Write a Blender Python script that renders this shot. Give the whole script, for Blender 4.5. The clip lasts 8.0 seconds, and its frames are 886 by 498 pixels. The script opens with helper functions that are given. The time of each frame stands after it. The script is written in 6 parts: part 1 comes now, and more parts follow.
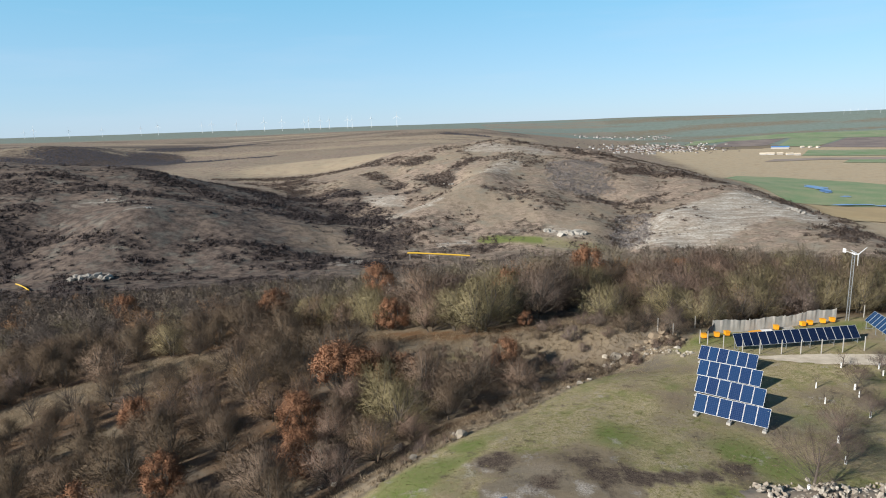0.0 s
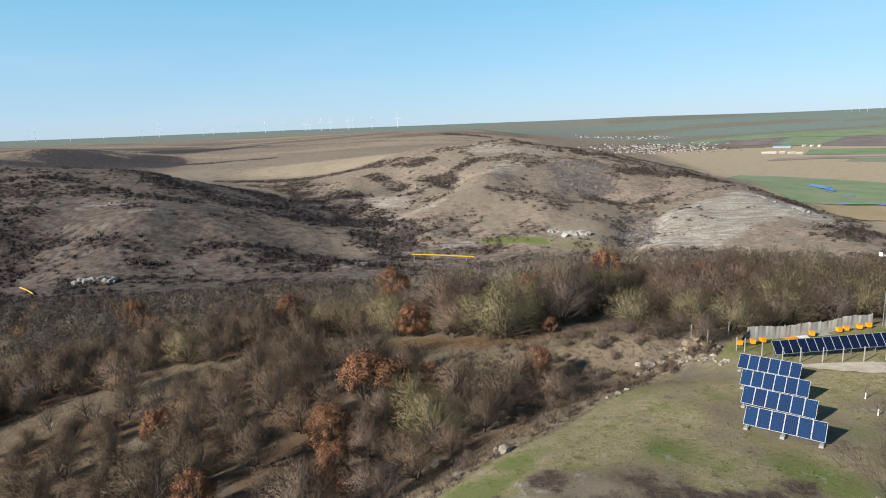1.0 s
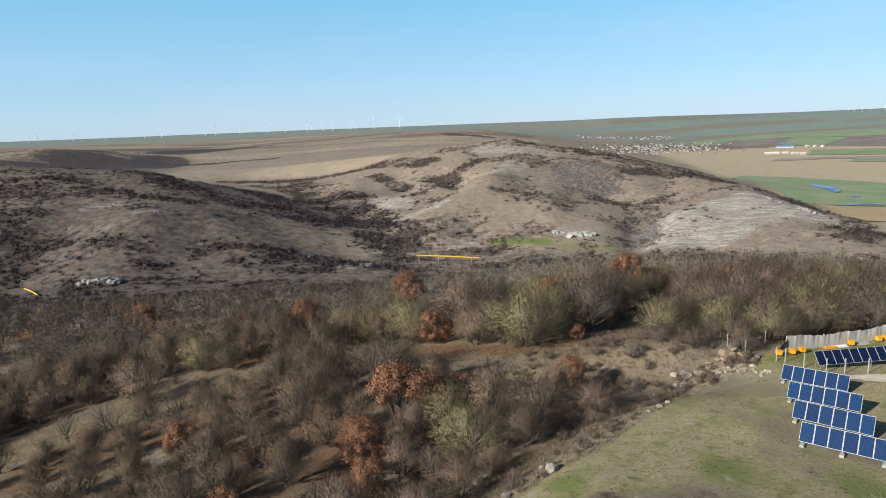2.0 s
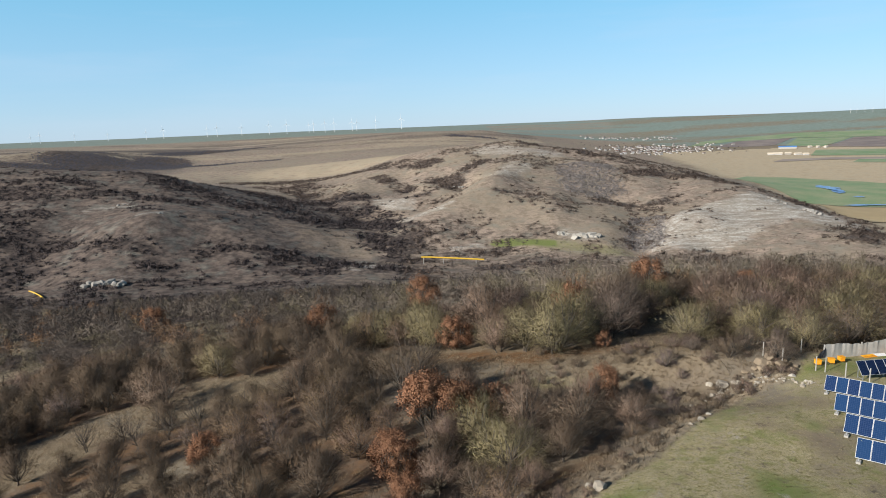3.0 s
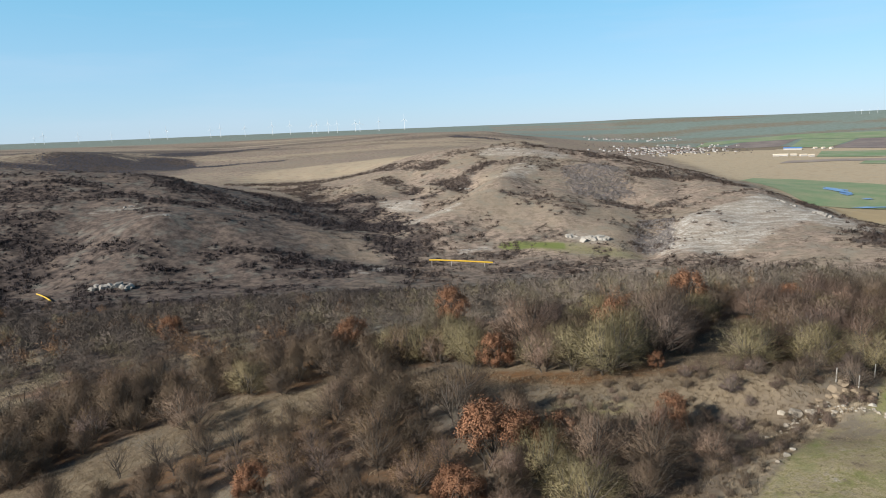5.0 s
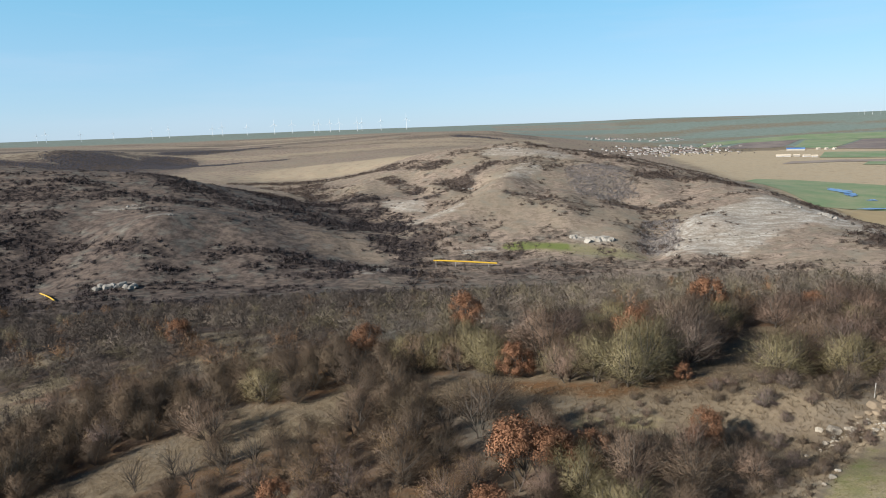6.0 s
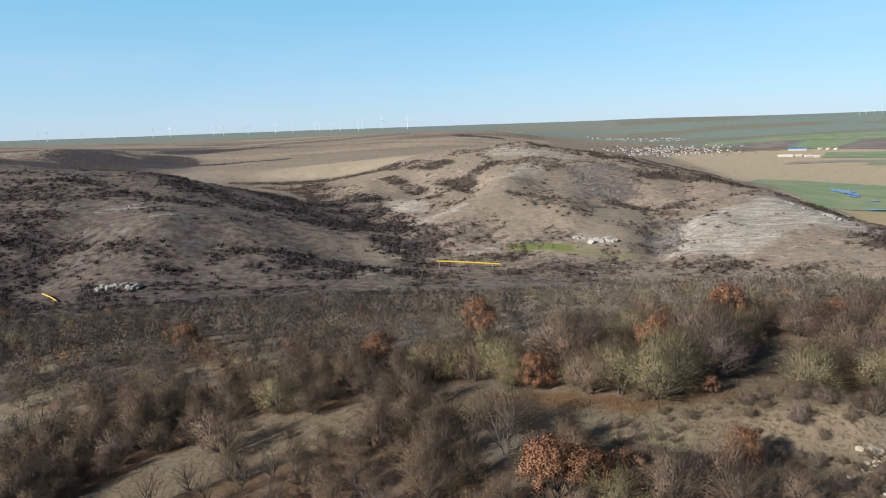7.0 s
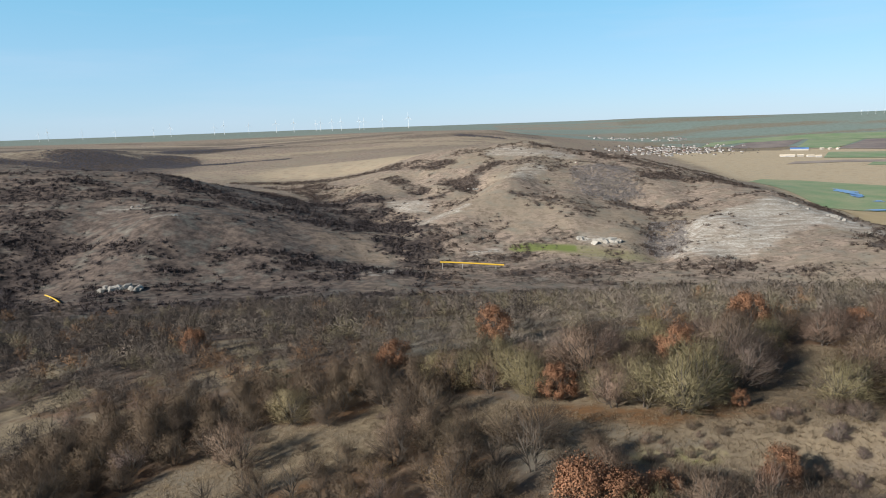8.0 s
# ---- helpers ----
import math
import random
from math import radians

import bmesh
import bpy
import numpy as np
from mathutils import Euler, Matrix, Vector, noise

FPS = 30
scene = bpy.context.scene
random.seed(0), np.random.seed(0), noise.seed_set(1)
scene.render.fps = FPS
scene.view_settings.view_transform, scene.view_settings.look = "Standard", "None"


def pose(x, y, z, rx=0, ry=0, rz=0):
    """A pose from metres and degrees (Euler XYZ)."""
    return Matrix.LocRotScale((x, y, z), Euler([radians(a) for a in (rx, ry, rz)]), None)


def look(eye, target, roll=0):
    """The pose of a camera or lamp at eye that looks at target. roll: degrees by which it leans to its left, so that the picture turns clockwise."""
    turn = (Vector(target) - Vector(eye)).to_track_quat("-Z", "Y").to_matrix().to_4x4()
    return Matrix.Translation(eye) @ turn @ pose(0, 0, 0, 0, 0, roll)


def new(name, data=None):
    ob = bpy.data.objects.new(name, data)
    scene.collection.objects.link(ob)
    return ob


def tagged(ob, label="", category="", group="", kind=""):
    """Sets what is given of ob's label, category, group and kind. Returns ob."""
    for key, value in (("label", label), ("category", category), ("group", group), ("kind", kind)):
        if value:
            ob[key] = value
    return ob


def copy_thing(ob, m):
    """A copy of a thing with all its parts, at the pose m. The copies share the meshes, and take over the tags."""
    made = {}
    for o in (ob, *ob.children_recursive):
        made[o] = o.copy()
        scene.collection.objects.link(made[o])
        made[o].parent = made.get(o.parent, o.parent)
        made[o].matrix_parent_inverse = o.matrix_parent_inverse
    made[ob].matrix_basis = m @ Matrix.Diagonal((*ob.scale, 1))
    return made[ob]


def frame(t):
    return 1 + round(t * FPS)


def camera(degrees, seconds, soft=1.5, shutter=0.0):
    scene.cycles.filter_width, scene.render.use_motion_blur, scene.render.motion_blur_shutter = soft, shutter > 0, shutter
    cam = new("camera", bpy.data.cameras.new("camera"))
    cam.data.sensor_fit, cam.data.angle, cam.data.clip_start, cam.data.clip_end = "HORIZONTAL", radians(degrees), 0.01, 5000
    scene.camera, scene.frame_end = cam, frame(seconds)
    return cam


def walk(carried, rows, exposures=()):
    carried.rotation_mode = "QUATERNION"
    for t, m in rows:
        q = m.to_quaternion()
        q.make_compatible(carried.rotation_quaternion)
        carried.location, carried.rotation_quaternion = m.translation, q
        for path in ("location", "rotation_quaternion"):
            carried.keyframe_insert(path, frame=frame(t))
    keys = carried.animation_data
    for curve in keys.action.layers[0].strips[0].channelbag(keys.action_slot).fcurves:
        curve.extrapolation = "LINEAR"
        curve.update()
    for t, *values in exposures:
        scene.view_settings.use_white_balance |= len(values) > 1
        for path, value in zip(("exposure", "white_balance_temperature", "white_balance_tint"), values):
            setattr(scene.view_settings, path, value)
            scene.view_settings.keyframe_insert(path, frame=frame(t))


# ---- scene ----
cam = camera(71.0, 8.0, soft=1.0)
PATH = [
    (0, (0.0, 0.0, 26.204), (0.0, 1.961, 25.811), -1.8),
    (0.5, (-1.684, 0.936, 26.421), (-1.686, 2.897, 26.028), -2.0),
    (1, (-3.358, 1.995, 26.618), (-3.361, 3.957, 26.227), -2.1),
    (1.5, (-5.105, 3.106, 26.936), (-5.11, 5.067, 26.545), -2.1),
    (3, (-10.071, 5.981, 27.615), (-10.083, 7.943, 27.228), -2.2),
    (3.5, (-11.629, 6.945, 28.04), (-11.643, 8.907, 27.653), -2.2),
    (4, (-13.094, 7.915, 28.432), (-13.111, 9.877, 28.047), -2.2),
    (4.5, (-14.648, 8.967, 28.857), (-14.666, 10.929, 28.473), -2.2),
    (6, (-19.051, 12.174, 30.265), (-19.074, 14.136, 29.878), -2.0),
    (6.5, (-20.53, 13.359, 30.724), (-20.554, 15.321, 30.337), -1.9),
    (7, (-21.964, 14.536, 31.273), (-21.988, 16.497, 30.884), -1.9),
    (7.5, (-23.352, 15.646, 31.896), (-23.377, 17.607, 31.505), -1.8),
    (8, (-24.786, 16.784, 32.368), (-24.812, 18.746, 31.977), -1.9),
]
walk(cam, [(t, look(eye, target, roll)) for t, eye, target, roll in PATH])
SKY_STRENGTH, SUN_STRENGTH = 0.0505, 5.0
scene.view_settings.exposure = 0.56

# ---- sky, sun ----
SUN_FROM = Vector((-0.82, -0.57, 0.48)).normalized()
world = bpy.data.worlds.new("sky")
scene.world = world
world.use_nodes = True
wn, wl = world.node_tree.nodes, world.node_tree.links
wn.clear()
sky = wn.new("ShaderNodeTexSky")
sky.sky_type, sky.sun_disc = "NISHITA", False
sky.sun_elevation, sky.sun_rotation = math.asin(SUN_FROM.z), math.atan2(SUN_FROM.x, SUN_FROM.y)
sky.altitude, sky.air_density, sky.dust_density, sky.ozone_density = 200, 1.0, 0.15, 3.0
# thin high cloud, drawn out along the horizon
wco = wn.new("ShaderNodeTexCoord")
wmap = wn.new("ShaderNodeMapping")
wmap.inputs["Scale"].default_value = (1.6, 1.6, 14)
wnoise = wn.new("ShaderNodeTexNoise")
wnoise.inputs["Scale"].default_value, wnoise.inputs["Detail"].default_value, wnoise.inputs["Roughness"].default_value = 1.7, 5, 0.55
wramp = wn.new("ShaderNodeMapRange")
wramp.inputs[1].default_value, wramp.inputs[2].default_value, wramp.inputs[3].default_value, wramp.inputs[4].default_value = 0.48, 0.8, 0.0, 0.22
wmix = wn.new("ShaderNodeMix")
wmix.data_type = "RGBA"
wmix.inputs[7].default_value = (8.6, 10.2, 12.4, 1)
wbg, wout = wn.new("ShaderNodeBackground"), wn.new("ShaderNodeOutputWorld")
wbg.inputs["Strength"].default_value = SKY_STRENGTH
wl.new(wco.outputs["Generated"], wmap.inputs["Vector"])
wl.new(wmap.outputs[0], wnoise.inputs["Vector"])
wl.new(wnoise.outputs[0], wramp.inputs[0])
wl.new(wramp.outputs[0], wmix.inputs[0])
# a clear, dry winter sky: bluer than the model's
wsep, wup = wn.new("ShaderNodeSeparateXYZ"), wn.new("ShaderNodeMapRange")
wup.inputs[1].default_value, wup.inputs[2].default_value = 0.0, 0.24
wtint, wmul = wn.new("ShaderNodeMix"), wn.new("ShaderNodeMix")
wtint.data_type = wmul.data_type = "RGBA"
wmul.blend_type = "MULTIPLY"
wmul.inputs[0].default_value = 1.0
wtint.inputs[6].default_value, wtint.inputs[7].default_value = (1.17, 1.44, 2.02, 1), (1.33, 2.12, 2.22, 1)
wl.new(wco.outputs["Generated"], wsep.inputs[0])
wl.new(wsep.outputs["Z"], wup.inputs[0])
wl.new(wup.outputs[0], wtint.inputs[0])
wl.new(sky.outputs[0], wmul.inputs[6])
whigh, wdeep = wn.new("ShaderNodeMapRange"), wn.new("ShaderNodeMix")
whigh.inputs[1].default_value, whigh.inputs[2].default_value = 0.22, 0.6
wdeep.data_type = "RGBA"
wdeep.inputs[7].default_value = (0.42, 0.5, 0.62, 1)
wl.new(wsep.outputs["Z"], whigh.inputs[0])
wl.new(whigh.outputs[0], wdeep.inputs[0])
wl.new(wtint.outputs[2], wdeep.inputs[6])
wl.new(wdeep.outputs[2], wmul.inputs[7])
# an even veil of thin haze
wveil, wlow, wthin = wn.new("ShaderNodeMix"), wn.new("ShaderNodeMix"), wn.new("ShaderNodeMapRange")
wveil.data_type = wlow.data_type = "RGBA"
wlow.inputs[6].default_value, wlow.inputs[7].default_value = (7.3, 9.9, 12.4, 1), (2.6, 7.9, 11.5, 1)
wthin.inputs[1].default_value, wthin.inputs[2].default_value, wthin.inputs[3].default_value, wthin.inputs[4].default_value = 0.2, 0.55, 0.68, 0.0
wl.new(wup.outputs[0], wlow.inputs[0])
wl.new(wsep.outputs["Z"], wthin.inputs[0])
wl.new(wthin.outputs[0], wveil.inputs[0])
wl.new(wmul.outputs[2], wveil.inputs[6])
wl.new(wlow.outputs[2], wveil.inputs[7])
wl.new(wveil.outputs[2], wmix.inputs[6])
wl.new(wmix.outputs[2], wbg.inputs["Color"])
wl.new(wbg.outputs[0], wout.inputs["Surface"])

sun = new("sun", bpy.data.lights.new("sun", "SUN"))
sun.data.energy, sun.data.angle, sun.data.color = SUN_STRENGTH, radians(0.55), (1.0, 0.95, 0.872)
sun.matrix_world = look(SUN_FROM * 100, (0, 0, 0))

# ---- materials ----
def shader(name, roughness=0.8, metallic=0.0):
    mat = bpy.data.materials.new(name)
    mat.use_nodes = True
    n, l = mat.node_tree.nodes, mat.node_tree.links
    b = n["Principled BSDF"]
    b.inputs["Roughness"].default_value, b.inputs["Metallic"].default_value = roughness, metallic
    return mat, n, l, b


def texture(n, l, scale, detail=4, rough=0.6, kind="Object"):
    """Noise over the object's own metres."""
    co, t = n.new("ShaderNodeTexCoord"), n.new("ShaderNodeTexNoise")
    t.inputs["Scale"].default_value, t.inputs["Detail"].default_value, t.inputs["Roughness"].default_value = scale, detail, rough
    l.new(co.outputs[kind], t.inputs["Vector"])
    return t.outputs["Fac"]


def blend(n, l, fac, a, b):
    m = n.new("ShaderNodeMix")
    m.data_type = "RGBA"
    for sock, v in ((m.inputs[0], fac), (m.inputs[6], a), (m.inputs[7], b)):
        if isinstance(v, bpy.types.NodeSocket):
            l.new(v, sock)
        elif isinstance(v, tuple):
            sock.default_value = (*v, 1)
        else:
            sock.default_value = v
    return m.outputs[2]


def remap(n, l, v, lo, hi, to_lo=0.0, to_hi=1.0):
    m = n.new("ShaderNodeMapRange")
    l.new(v, m.inputs[0])
    m.inputs[1].default_value, m.inputs[2].default_value, m.inputs[3].default_value, m.inputs[4].default_value = lo, hi, to_lo, to_hi
    return m.outputs[0]


def bumped(n, l, b, v, strength=0.4, distance=0.05):
    m = n.new("ShaderNodeBump")
    m.inputs["Strength"].default_value, m.inputs["Distance"].default_value = strength, distance
    l.new(v, m.inputs["Height"])
    l.new(m.outputs[0], b.inputs["Normal"])


def plain(name, a, b_col, scale=4.0, roughness=0.8, metallic=0.0, bump=0.2, spread=(0.35, 0.65)):
    """A surface of two tones, mottled at two scales."""
    mat, n, l, b = shader(name, roughness, metallic)
    big, small = texture(n, l, scale), texture(n, l, scale * 9, 3)
    tone = blend(n, l, remap(n, l, big, *spread), a, b_col)
    tone = blend(n, l, remap(n, l, small, 0.3, 0.75, 0.0, 0.35), tone, tuple(c * 0.6 for c in a))
    l.new(tone, b.inputs["Base Color"])
    if bump:
        bumped(n, l, b, small, bump, 0.02)
    return mat


def per_object(name, tones, roughness=0.85, scale=2.5, grain=0.3):
    """A surface whose tone differs from one piece to the next."""
    mat, n, l, b = shader(name, roughness)
    b.inputs["Specular IOR Level"].default_value = 0.08
    info, ramp = n.new("ShaderNodeObjectInfo"), n.new("ShaderNodeValToRGB")
    while len(ramp.color_ramp.elements) < len(tones):
        ramp.color_ramp.elements.new(0.5)
    for i, (e, c) in enumerate(zip(ramp.color_ramp.elements, tones)):
        e.position, e.color = i / max(1, len(tones) - 1), (*c, 1)
    l.new(info.outputs["Random"], ramp.inputs[0])
    tone = blend(n, l, remap(n, l, texture(n, l, scale, 4), 0.3, 0.7, 0.0, grain * 2), ramp.outputs[0], tuple(c * 0.5 for c in tones[0]))
    l.new(tone, b.inputs["Base Color"])
    return mat


def per_vertex(name, a, b_col, roughness=0.9, attribute="tone"):
    """A surface whose tone runs with a value kept on each plant of a joined mesh."""
    mat, n, l, b = shader(name, roughness)
    b.inputs["Specular IOR Level"].default_value = 0.08
    at = n.new("ShaderNodeAttribute")
    at.attribute_name = attribute
    tone = blend(n, l, at.outputs["Fac"], a, b_col)
    tone = blend(n, l, remap(n, l, texture(n, l, 0.3, 3), 0.35, 0.7, 0.0, 0.35), tone, tuple(c * 0.55 for c in a))
    l.new(tone, b.inputs["Base Color"])
    return mat


def ground_material():
    mat, n, l, b = shader("open_ground", 0.95)
    b.inputs["Specular IOR Level"].default_value = 0.05
    tiny, fine, mid = texture(n, l, 9.0, 3, 0.7), texture(n, l, 2.0, 6, 0.75), texture(n, l, 0.33, 6, 0.7)
    wide, huge = texture(n, l, 0.045, 6, 0.65), texture(n, l, 0.008, 5, 0.6)
    base = blend(n, l, remap(n, l, mid, 0.35, 0.65), (0.29, 0.232, 0.155), (0.145, 0.115, 0.078))
    base = blend(n, l, remap(n, l, wide, 0.43, 0.57), base, (0.19, 0.155, 0.115))
    base = blend(n, l, remap(n, l, huge, 0.42, 0.6, 0.0, 0.6), base, (0.23, 0.178, 0.125))

    mottle = texture(n, l, 0.12, 7, 0.72)
    upland = blend(n, l, remap(n, l, mottle, 0.44, 0.56), (0.37, 0.288, 0.232), (0.175, 0.136, 0.112))
    upland = blend(n, l, remap(n, l, wide, 0.44, 0.56, 0.0, 0.75), upland, (0.26, 0.20, 0.15))
    upland = blend(n, l, remap(n, l, huge, 0.45, 0.6, 0.0, 0.6), upland, (0.285, 0.235, 0.17))

    def layer(colour, attribute, channel, noise, sharp=3.0):
        at, sep = n.new("ShaderNodeAttribute"), n.new("ShaderNodeSeparateColor")
        at.attribute_name = attribute
        l.new(at.outputs["Color"], sep.inputs[0])
        add = n.new("ShaderNodeMath")
        add.operation = "MULTIPLY_ADD"
        l.new(noise, add.inputs[0])
        add.inputs[1].default_value = 1.6
        l.new(at.outputs["Alpha"] if channel == 3 else sep.outputs[channel], add.inputs[2])
        return blend(n, l, remap(n, l, add.outputs[0], 1.3 - 0.5 / sharp, 1.3 + 0.5 / sharp), base, colour)

    ledge, lmap = n.new("ShaderNodeTexNoise"), n.new("ShaderNodeMapping")
    lmap.inputs["Scale"].default_value, lmap.inputs["Rotation"].default_value = (0.03, 0.13, 0.5), (0, 0, 0.5)
    ledge.inputs["Scale"].default_value, ledge.inputs["Detail"].default_value, ledge.inputs["Roughness"].default_value = 1.0, 8, 0.75
    lco = n.new("ShaderNodeTexCoord")
    l.new(lco.outputs["Object"], lmap.inputs[0])
    l.new(lmap.outputs[0], ledge.inputs["Vector"])
    ledge = ledge.outputs["Fac"]
    rock = blend(n, l, remap(n, l, ledge, 0.42, 0.6), (0.34, 0.30, 0.255), (0.55, 0.515, 0.46))
    rock = blend(n, l, remap(n, l, mid, 0.45, 0.6, 0.0, 0.7), rock, (0.25, 0.215, 0.17))
    green = blend(n, l, remap(n, l, fine, 0.36, 0.60), (0.265, 0.23, 0.105), (0.50, 0.415, 0.26))
    green = blend(n, l, remap(n, l, mid, 0.5, 0.66, 0.0, 0.7), green, (0.165, 0.19, 0.055))
    green = blend(n, l, remap(n, l, tiny, 0.45, 0.6, 0.0, 0.5), green, (0.12, 0.105, 0.05))
    litter = blend(n, l, remap(n, l, fine, 0.35, 0.65), (0.20, 0.105, 0.048), (0.11, 0.068, 0.04))
    straw = blend(n, l, remap(n, l, wide, 0.35, 0.65), (0.53, 0.425, 0.29), (0.44, 0.35, 0.24))
    # far crop greyed and blued: distance haze put into its colour
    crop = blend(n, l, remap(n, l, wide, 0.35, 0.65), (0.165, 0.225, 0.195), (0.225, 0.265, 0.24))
    soil = blend(n, l, remap(n, l, tiny, 0.4, 0.62), (0.05, 0.036, 0.03), (0.13, 0.098, 0.078))
    heath = blend(n, l, remap(n, l, mottle, 0.42, 0.58), (0.16, 0.124, 0.105), (0.07, 0.056, 0.051))
    base = layer(upland, "cover_a", 3, wide, 1.2)
    base = layer(heath, "cover_b", 3, wide, 1.2)
    base = layer(litter, "cover_a", 2, mid, 1.4)
    base = layer(straw, "cover_b", 0, wide, 1.6)
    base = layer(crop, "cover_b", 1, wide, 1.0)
    base = layer(green, "cover_a", 1, mid, 1.6)
    base = layer(rock, "cover_a", 0, ledge, 2.0)
    earth = blend(n, l, remap(n, l, tiny, 0.35, 0.65), (0.36, 0.30, 0.23), (0.21, 0.172, 0.13))
    gravel = blend(n, l, remap(n, l, tiny, 0.4, 0.6), (0.56, 0.52, 0.47), (0.26, 0.225, 0.19))
    base = layer(earth, "cover_c", 1, fine, 1.4)
    lush = blend(n, l, remap(n, l, fine, 0.38, 0.62), (0.12, 0.17, 0.042), (0.22, 0.225, 0.09))
    base = layer(lush, "cover_c", 2, fine, 1.5)
    base = layer(gravel, "cover_c", 0, fine, 2.0)
    base = layer(soil, "cover_b", 2, fine, 2.0)
    # dark litter tone that also holds the shade under thickets and woods
    shaded_floor = blend(n, l, remap(n, l, mottle, 0.4, 0.6), (0.095, 0.074, 0.065), (0.045, 0.037, 0.036))
    base = layer(shaded_floor, "cover_c", 3, mottle, 1.6)
    base = blend(n, l, remap(n, l, fine, 0.42, 0.72, 0.0, 0.32), base, (0.085, 0.07, 0.052))
    l.new(base, b.inputs["Base Color"])
    bumped(n, l, b, fine, 0.55, 0.12)
    return mat


M_GROUND = ground_material()
M_BARK = plain("bark", (0.115, 0.095, 0.078), (0.075, 0.062, 0.05), 3.0, 0.95)
M_TWIG = per_object("bare_twigs", [(0.217, 0.155, 0.128), (0.263, 0.18, 0.134), (0.233, 0.174, 0.124), (0.198, 0.153, 0.143), (0.275, 0.19, 0.142)], 0.9, 1.2, 0.15)
M_OLIVE = per_object("mossy_twigs", [(0.283, 0.236, 0.131), (0.244, 0.207, 0.12), (0.305, 0.247, 0.145)], 0.9, 1.2, 0.15)
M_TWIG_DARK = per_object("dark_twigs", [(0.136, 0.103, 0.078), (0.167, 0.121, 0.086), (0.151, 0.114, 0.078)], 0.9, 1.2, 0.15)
M_FRUIT_TWIG = per_object("fruit_twigs", [(0.15, 0.115, 0.105), (0.19, 0.13, 0.11), (0.16, 0.125, 0.12)], 0.9, 1.2, 0.15)
M_RUSSET = per_object("dry_oak_leaves", [(0.317, 0.163, 0.096), (0.255, 0.133, 0.079), (0.352, 0.185, 0.11)], 0.8, 3.0, 0.2)
M_BROWN_LEAF = per_object("brown_oak_leaves", [(0.223, 0.154, 0.077), (0.180, 0.120, 0.060), (0.240, 0.159, 0.082)], 0.85, 3.0, 0.25)
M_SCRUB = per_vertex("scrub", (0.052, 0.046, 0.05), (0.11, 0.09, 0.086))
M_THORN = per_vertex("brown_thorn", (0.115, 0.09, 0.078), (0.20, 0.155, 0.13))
M_HEATH = per_vertex("heath_tussock", (0.11, 0.092, 0.085), (0.18, 0.15, 0.13))
M_COPSE = per_vertex("grey_copse", (0.29, 0.265, 0.258), (0.37, 0.335, 0.32))
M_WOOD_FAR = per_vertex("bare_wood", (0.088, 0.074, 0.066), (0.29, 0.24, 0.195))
M_WOOD_OLIVE = per_vertex("mossy_wood", (0.165, 0.14, 0.095), (0.265, 0.225, 0.155))
M_WOOD_RUSSET = per_vertex("russet_wood", (0.19, 0.118, 0.072), (0.30, 0.175, 0.10))
M_TUFT = per_vertex("dry_grass", (0.243, 0.182, 0.121), (0.419, 0.331, 0.223))
M_LAWN = per_vertex("field_grass", (0.38, 0.31, 0.18), (0.20, 0.205, 0.075))
# grey-blue tint: the haze of distance put into the woods' colour
M_HAZED_WOODS = per_vertex("distant_wood", (0.07, 0.068, 0.08), (0.105, 0.10, 0.112))
M_STONE = per_object("field_stone", [(0.42, 0.37, 0.30), (0.30, 0.26, 0.21), (0.52, 0.48, 0.41)], 0.95, 3.0, 0.25)
M_TAN_STONE = per_object("tan_stone", [(0.30, 0.235, 0.165), (0.23, 0.18, 0.13)], 0.95, 2.0, 0.25)
M_WHITEWASH = plain("whitewash", (0.80, 0.80, 0.78), (0.70, 0.69, 0.66), 6, 0.9)
M_CONCRETE = plain("concrete", (0.42, 0.40, 0.365), (0.33, 0.31, 0.28), 3, 0.95)
M_ALU = plain("aluminium", (0.62, 0.63, 0.65), (0.54, 0.55, 0.57), 4, 0.45, 0.35, bump=0)
M_STEEL = plain("galvanised_steel", (0.50, 0.52, 0.54), (0.38, 0.40, 0.42), 5, 0.45, 0.7, bump=0)
M_WHITE = plain("white_paint", (0.80, 0.80, 0.80), (0.74, 0.74, 0.73), 2, 0.5, bump=0)
M_PIPE = plain("yellow_paint", (0.78, 0.50, 0.045), (0.68, 0.42, 0.04), 0.5, 0.55, bump=0)
M_HIVE = per_object("orange_paint", [(0.72, 0.30, 0.02), (0.80, 0.38, 0.03), (0.70, 0.26, 0.02)], 0.6, 5, 0.12)
M_FABRIC = plain("grey_sheeting", (0.46, 0.43, 0.39), (0.36, 0.335, 0.305), 0.7, 0.9)
M_TARP = plain("dark_tarpaulin", (0.03, 0.035, 0.045), (0.05, 0.055, 0.07), 2, 0.6)
M_TRACK = plain("pale_track", (0.64, 0.56, 0.445), (0.47, 0.395, 0.30), 0.9, 0.95, bump=0.6)
M_ROOF = per_object("roof_tiles", [(0.21, 0.13, 0.105), (0.30, 0.28, 0.27), (0.17, 0.115, 0.10), (0.45, 0.44, 0.43)], 0.8, 0.6)
M_RENDER = per_object("rendered_wall", [(0.51, 0.497, 0.476), (0.357, 0.332, 0.297), (0.595, 0.586, 0.57)], 0.9, 0.4)
M_BLUE_ROOF = plain("blue_sheet_roof", (0.08, 0.20, 0.50), (0.10, 0.24, 0.55), 0.05, 0.5, bump=0)
M_DARK = plain("dark_opening", (0.03, 0.03, 0.035), (0.05, 0.05, 0.05), 2, 0.5, bump=0)


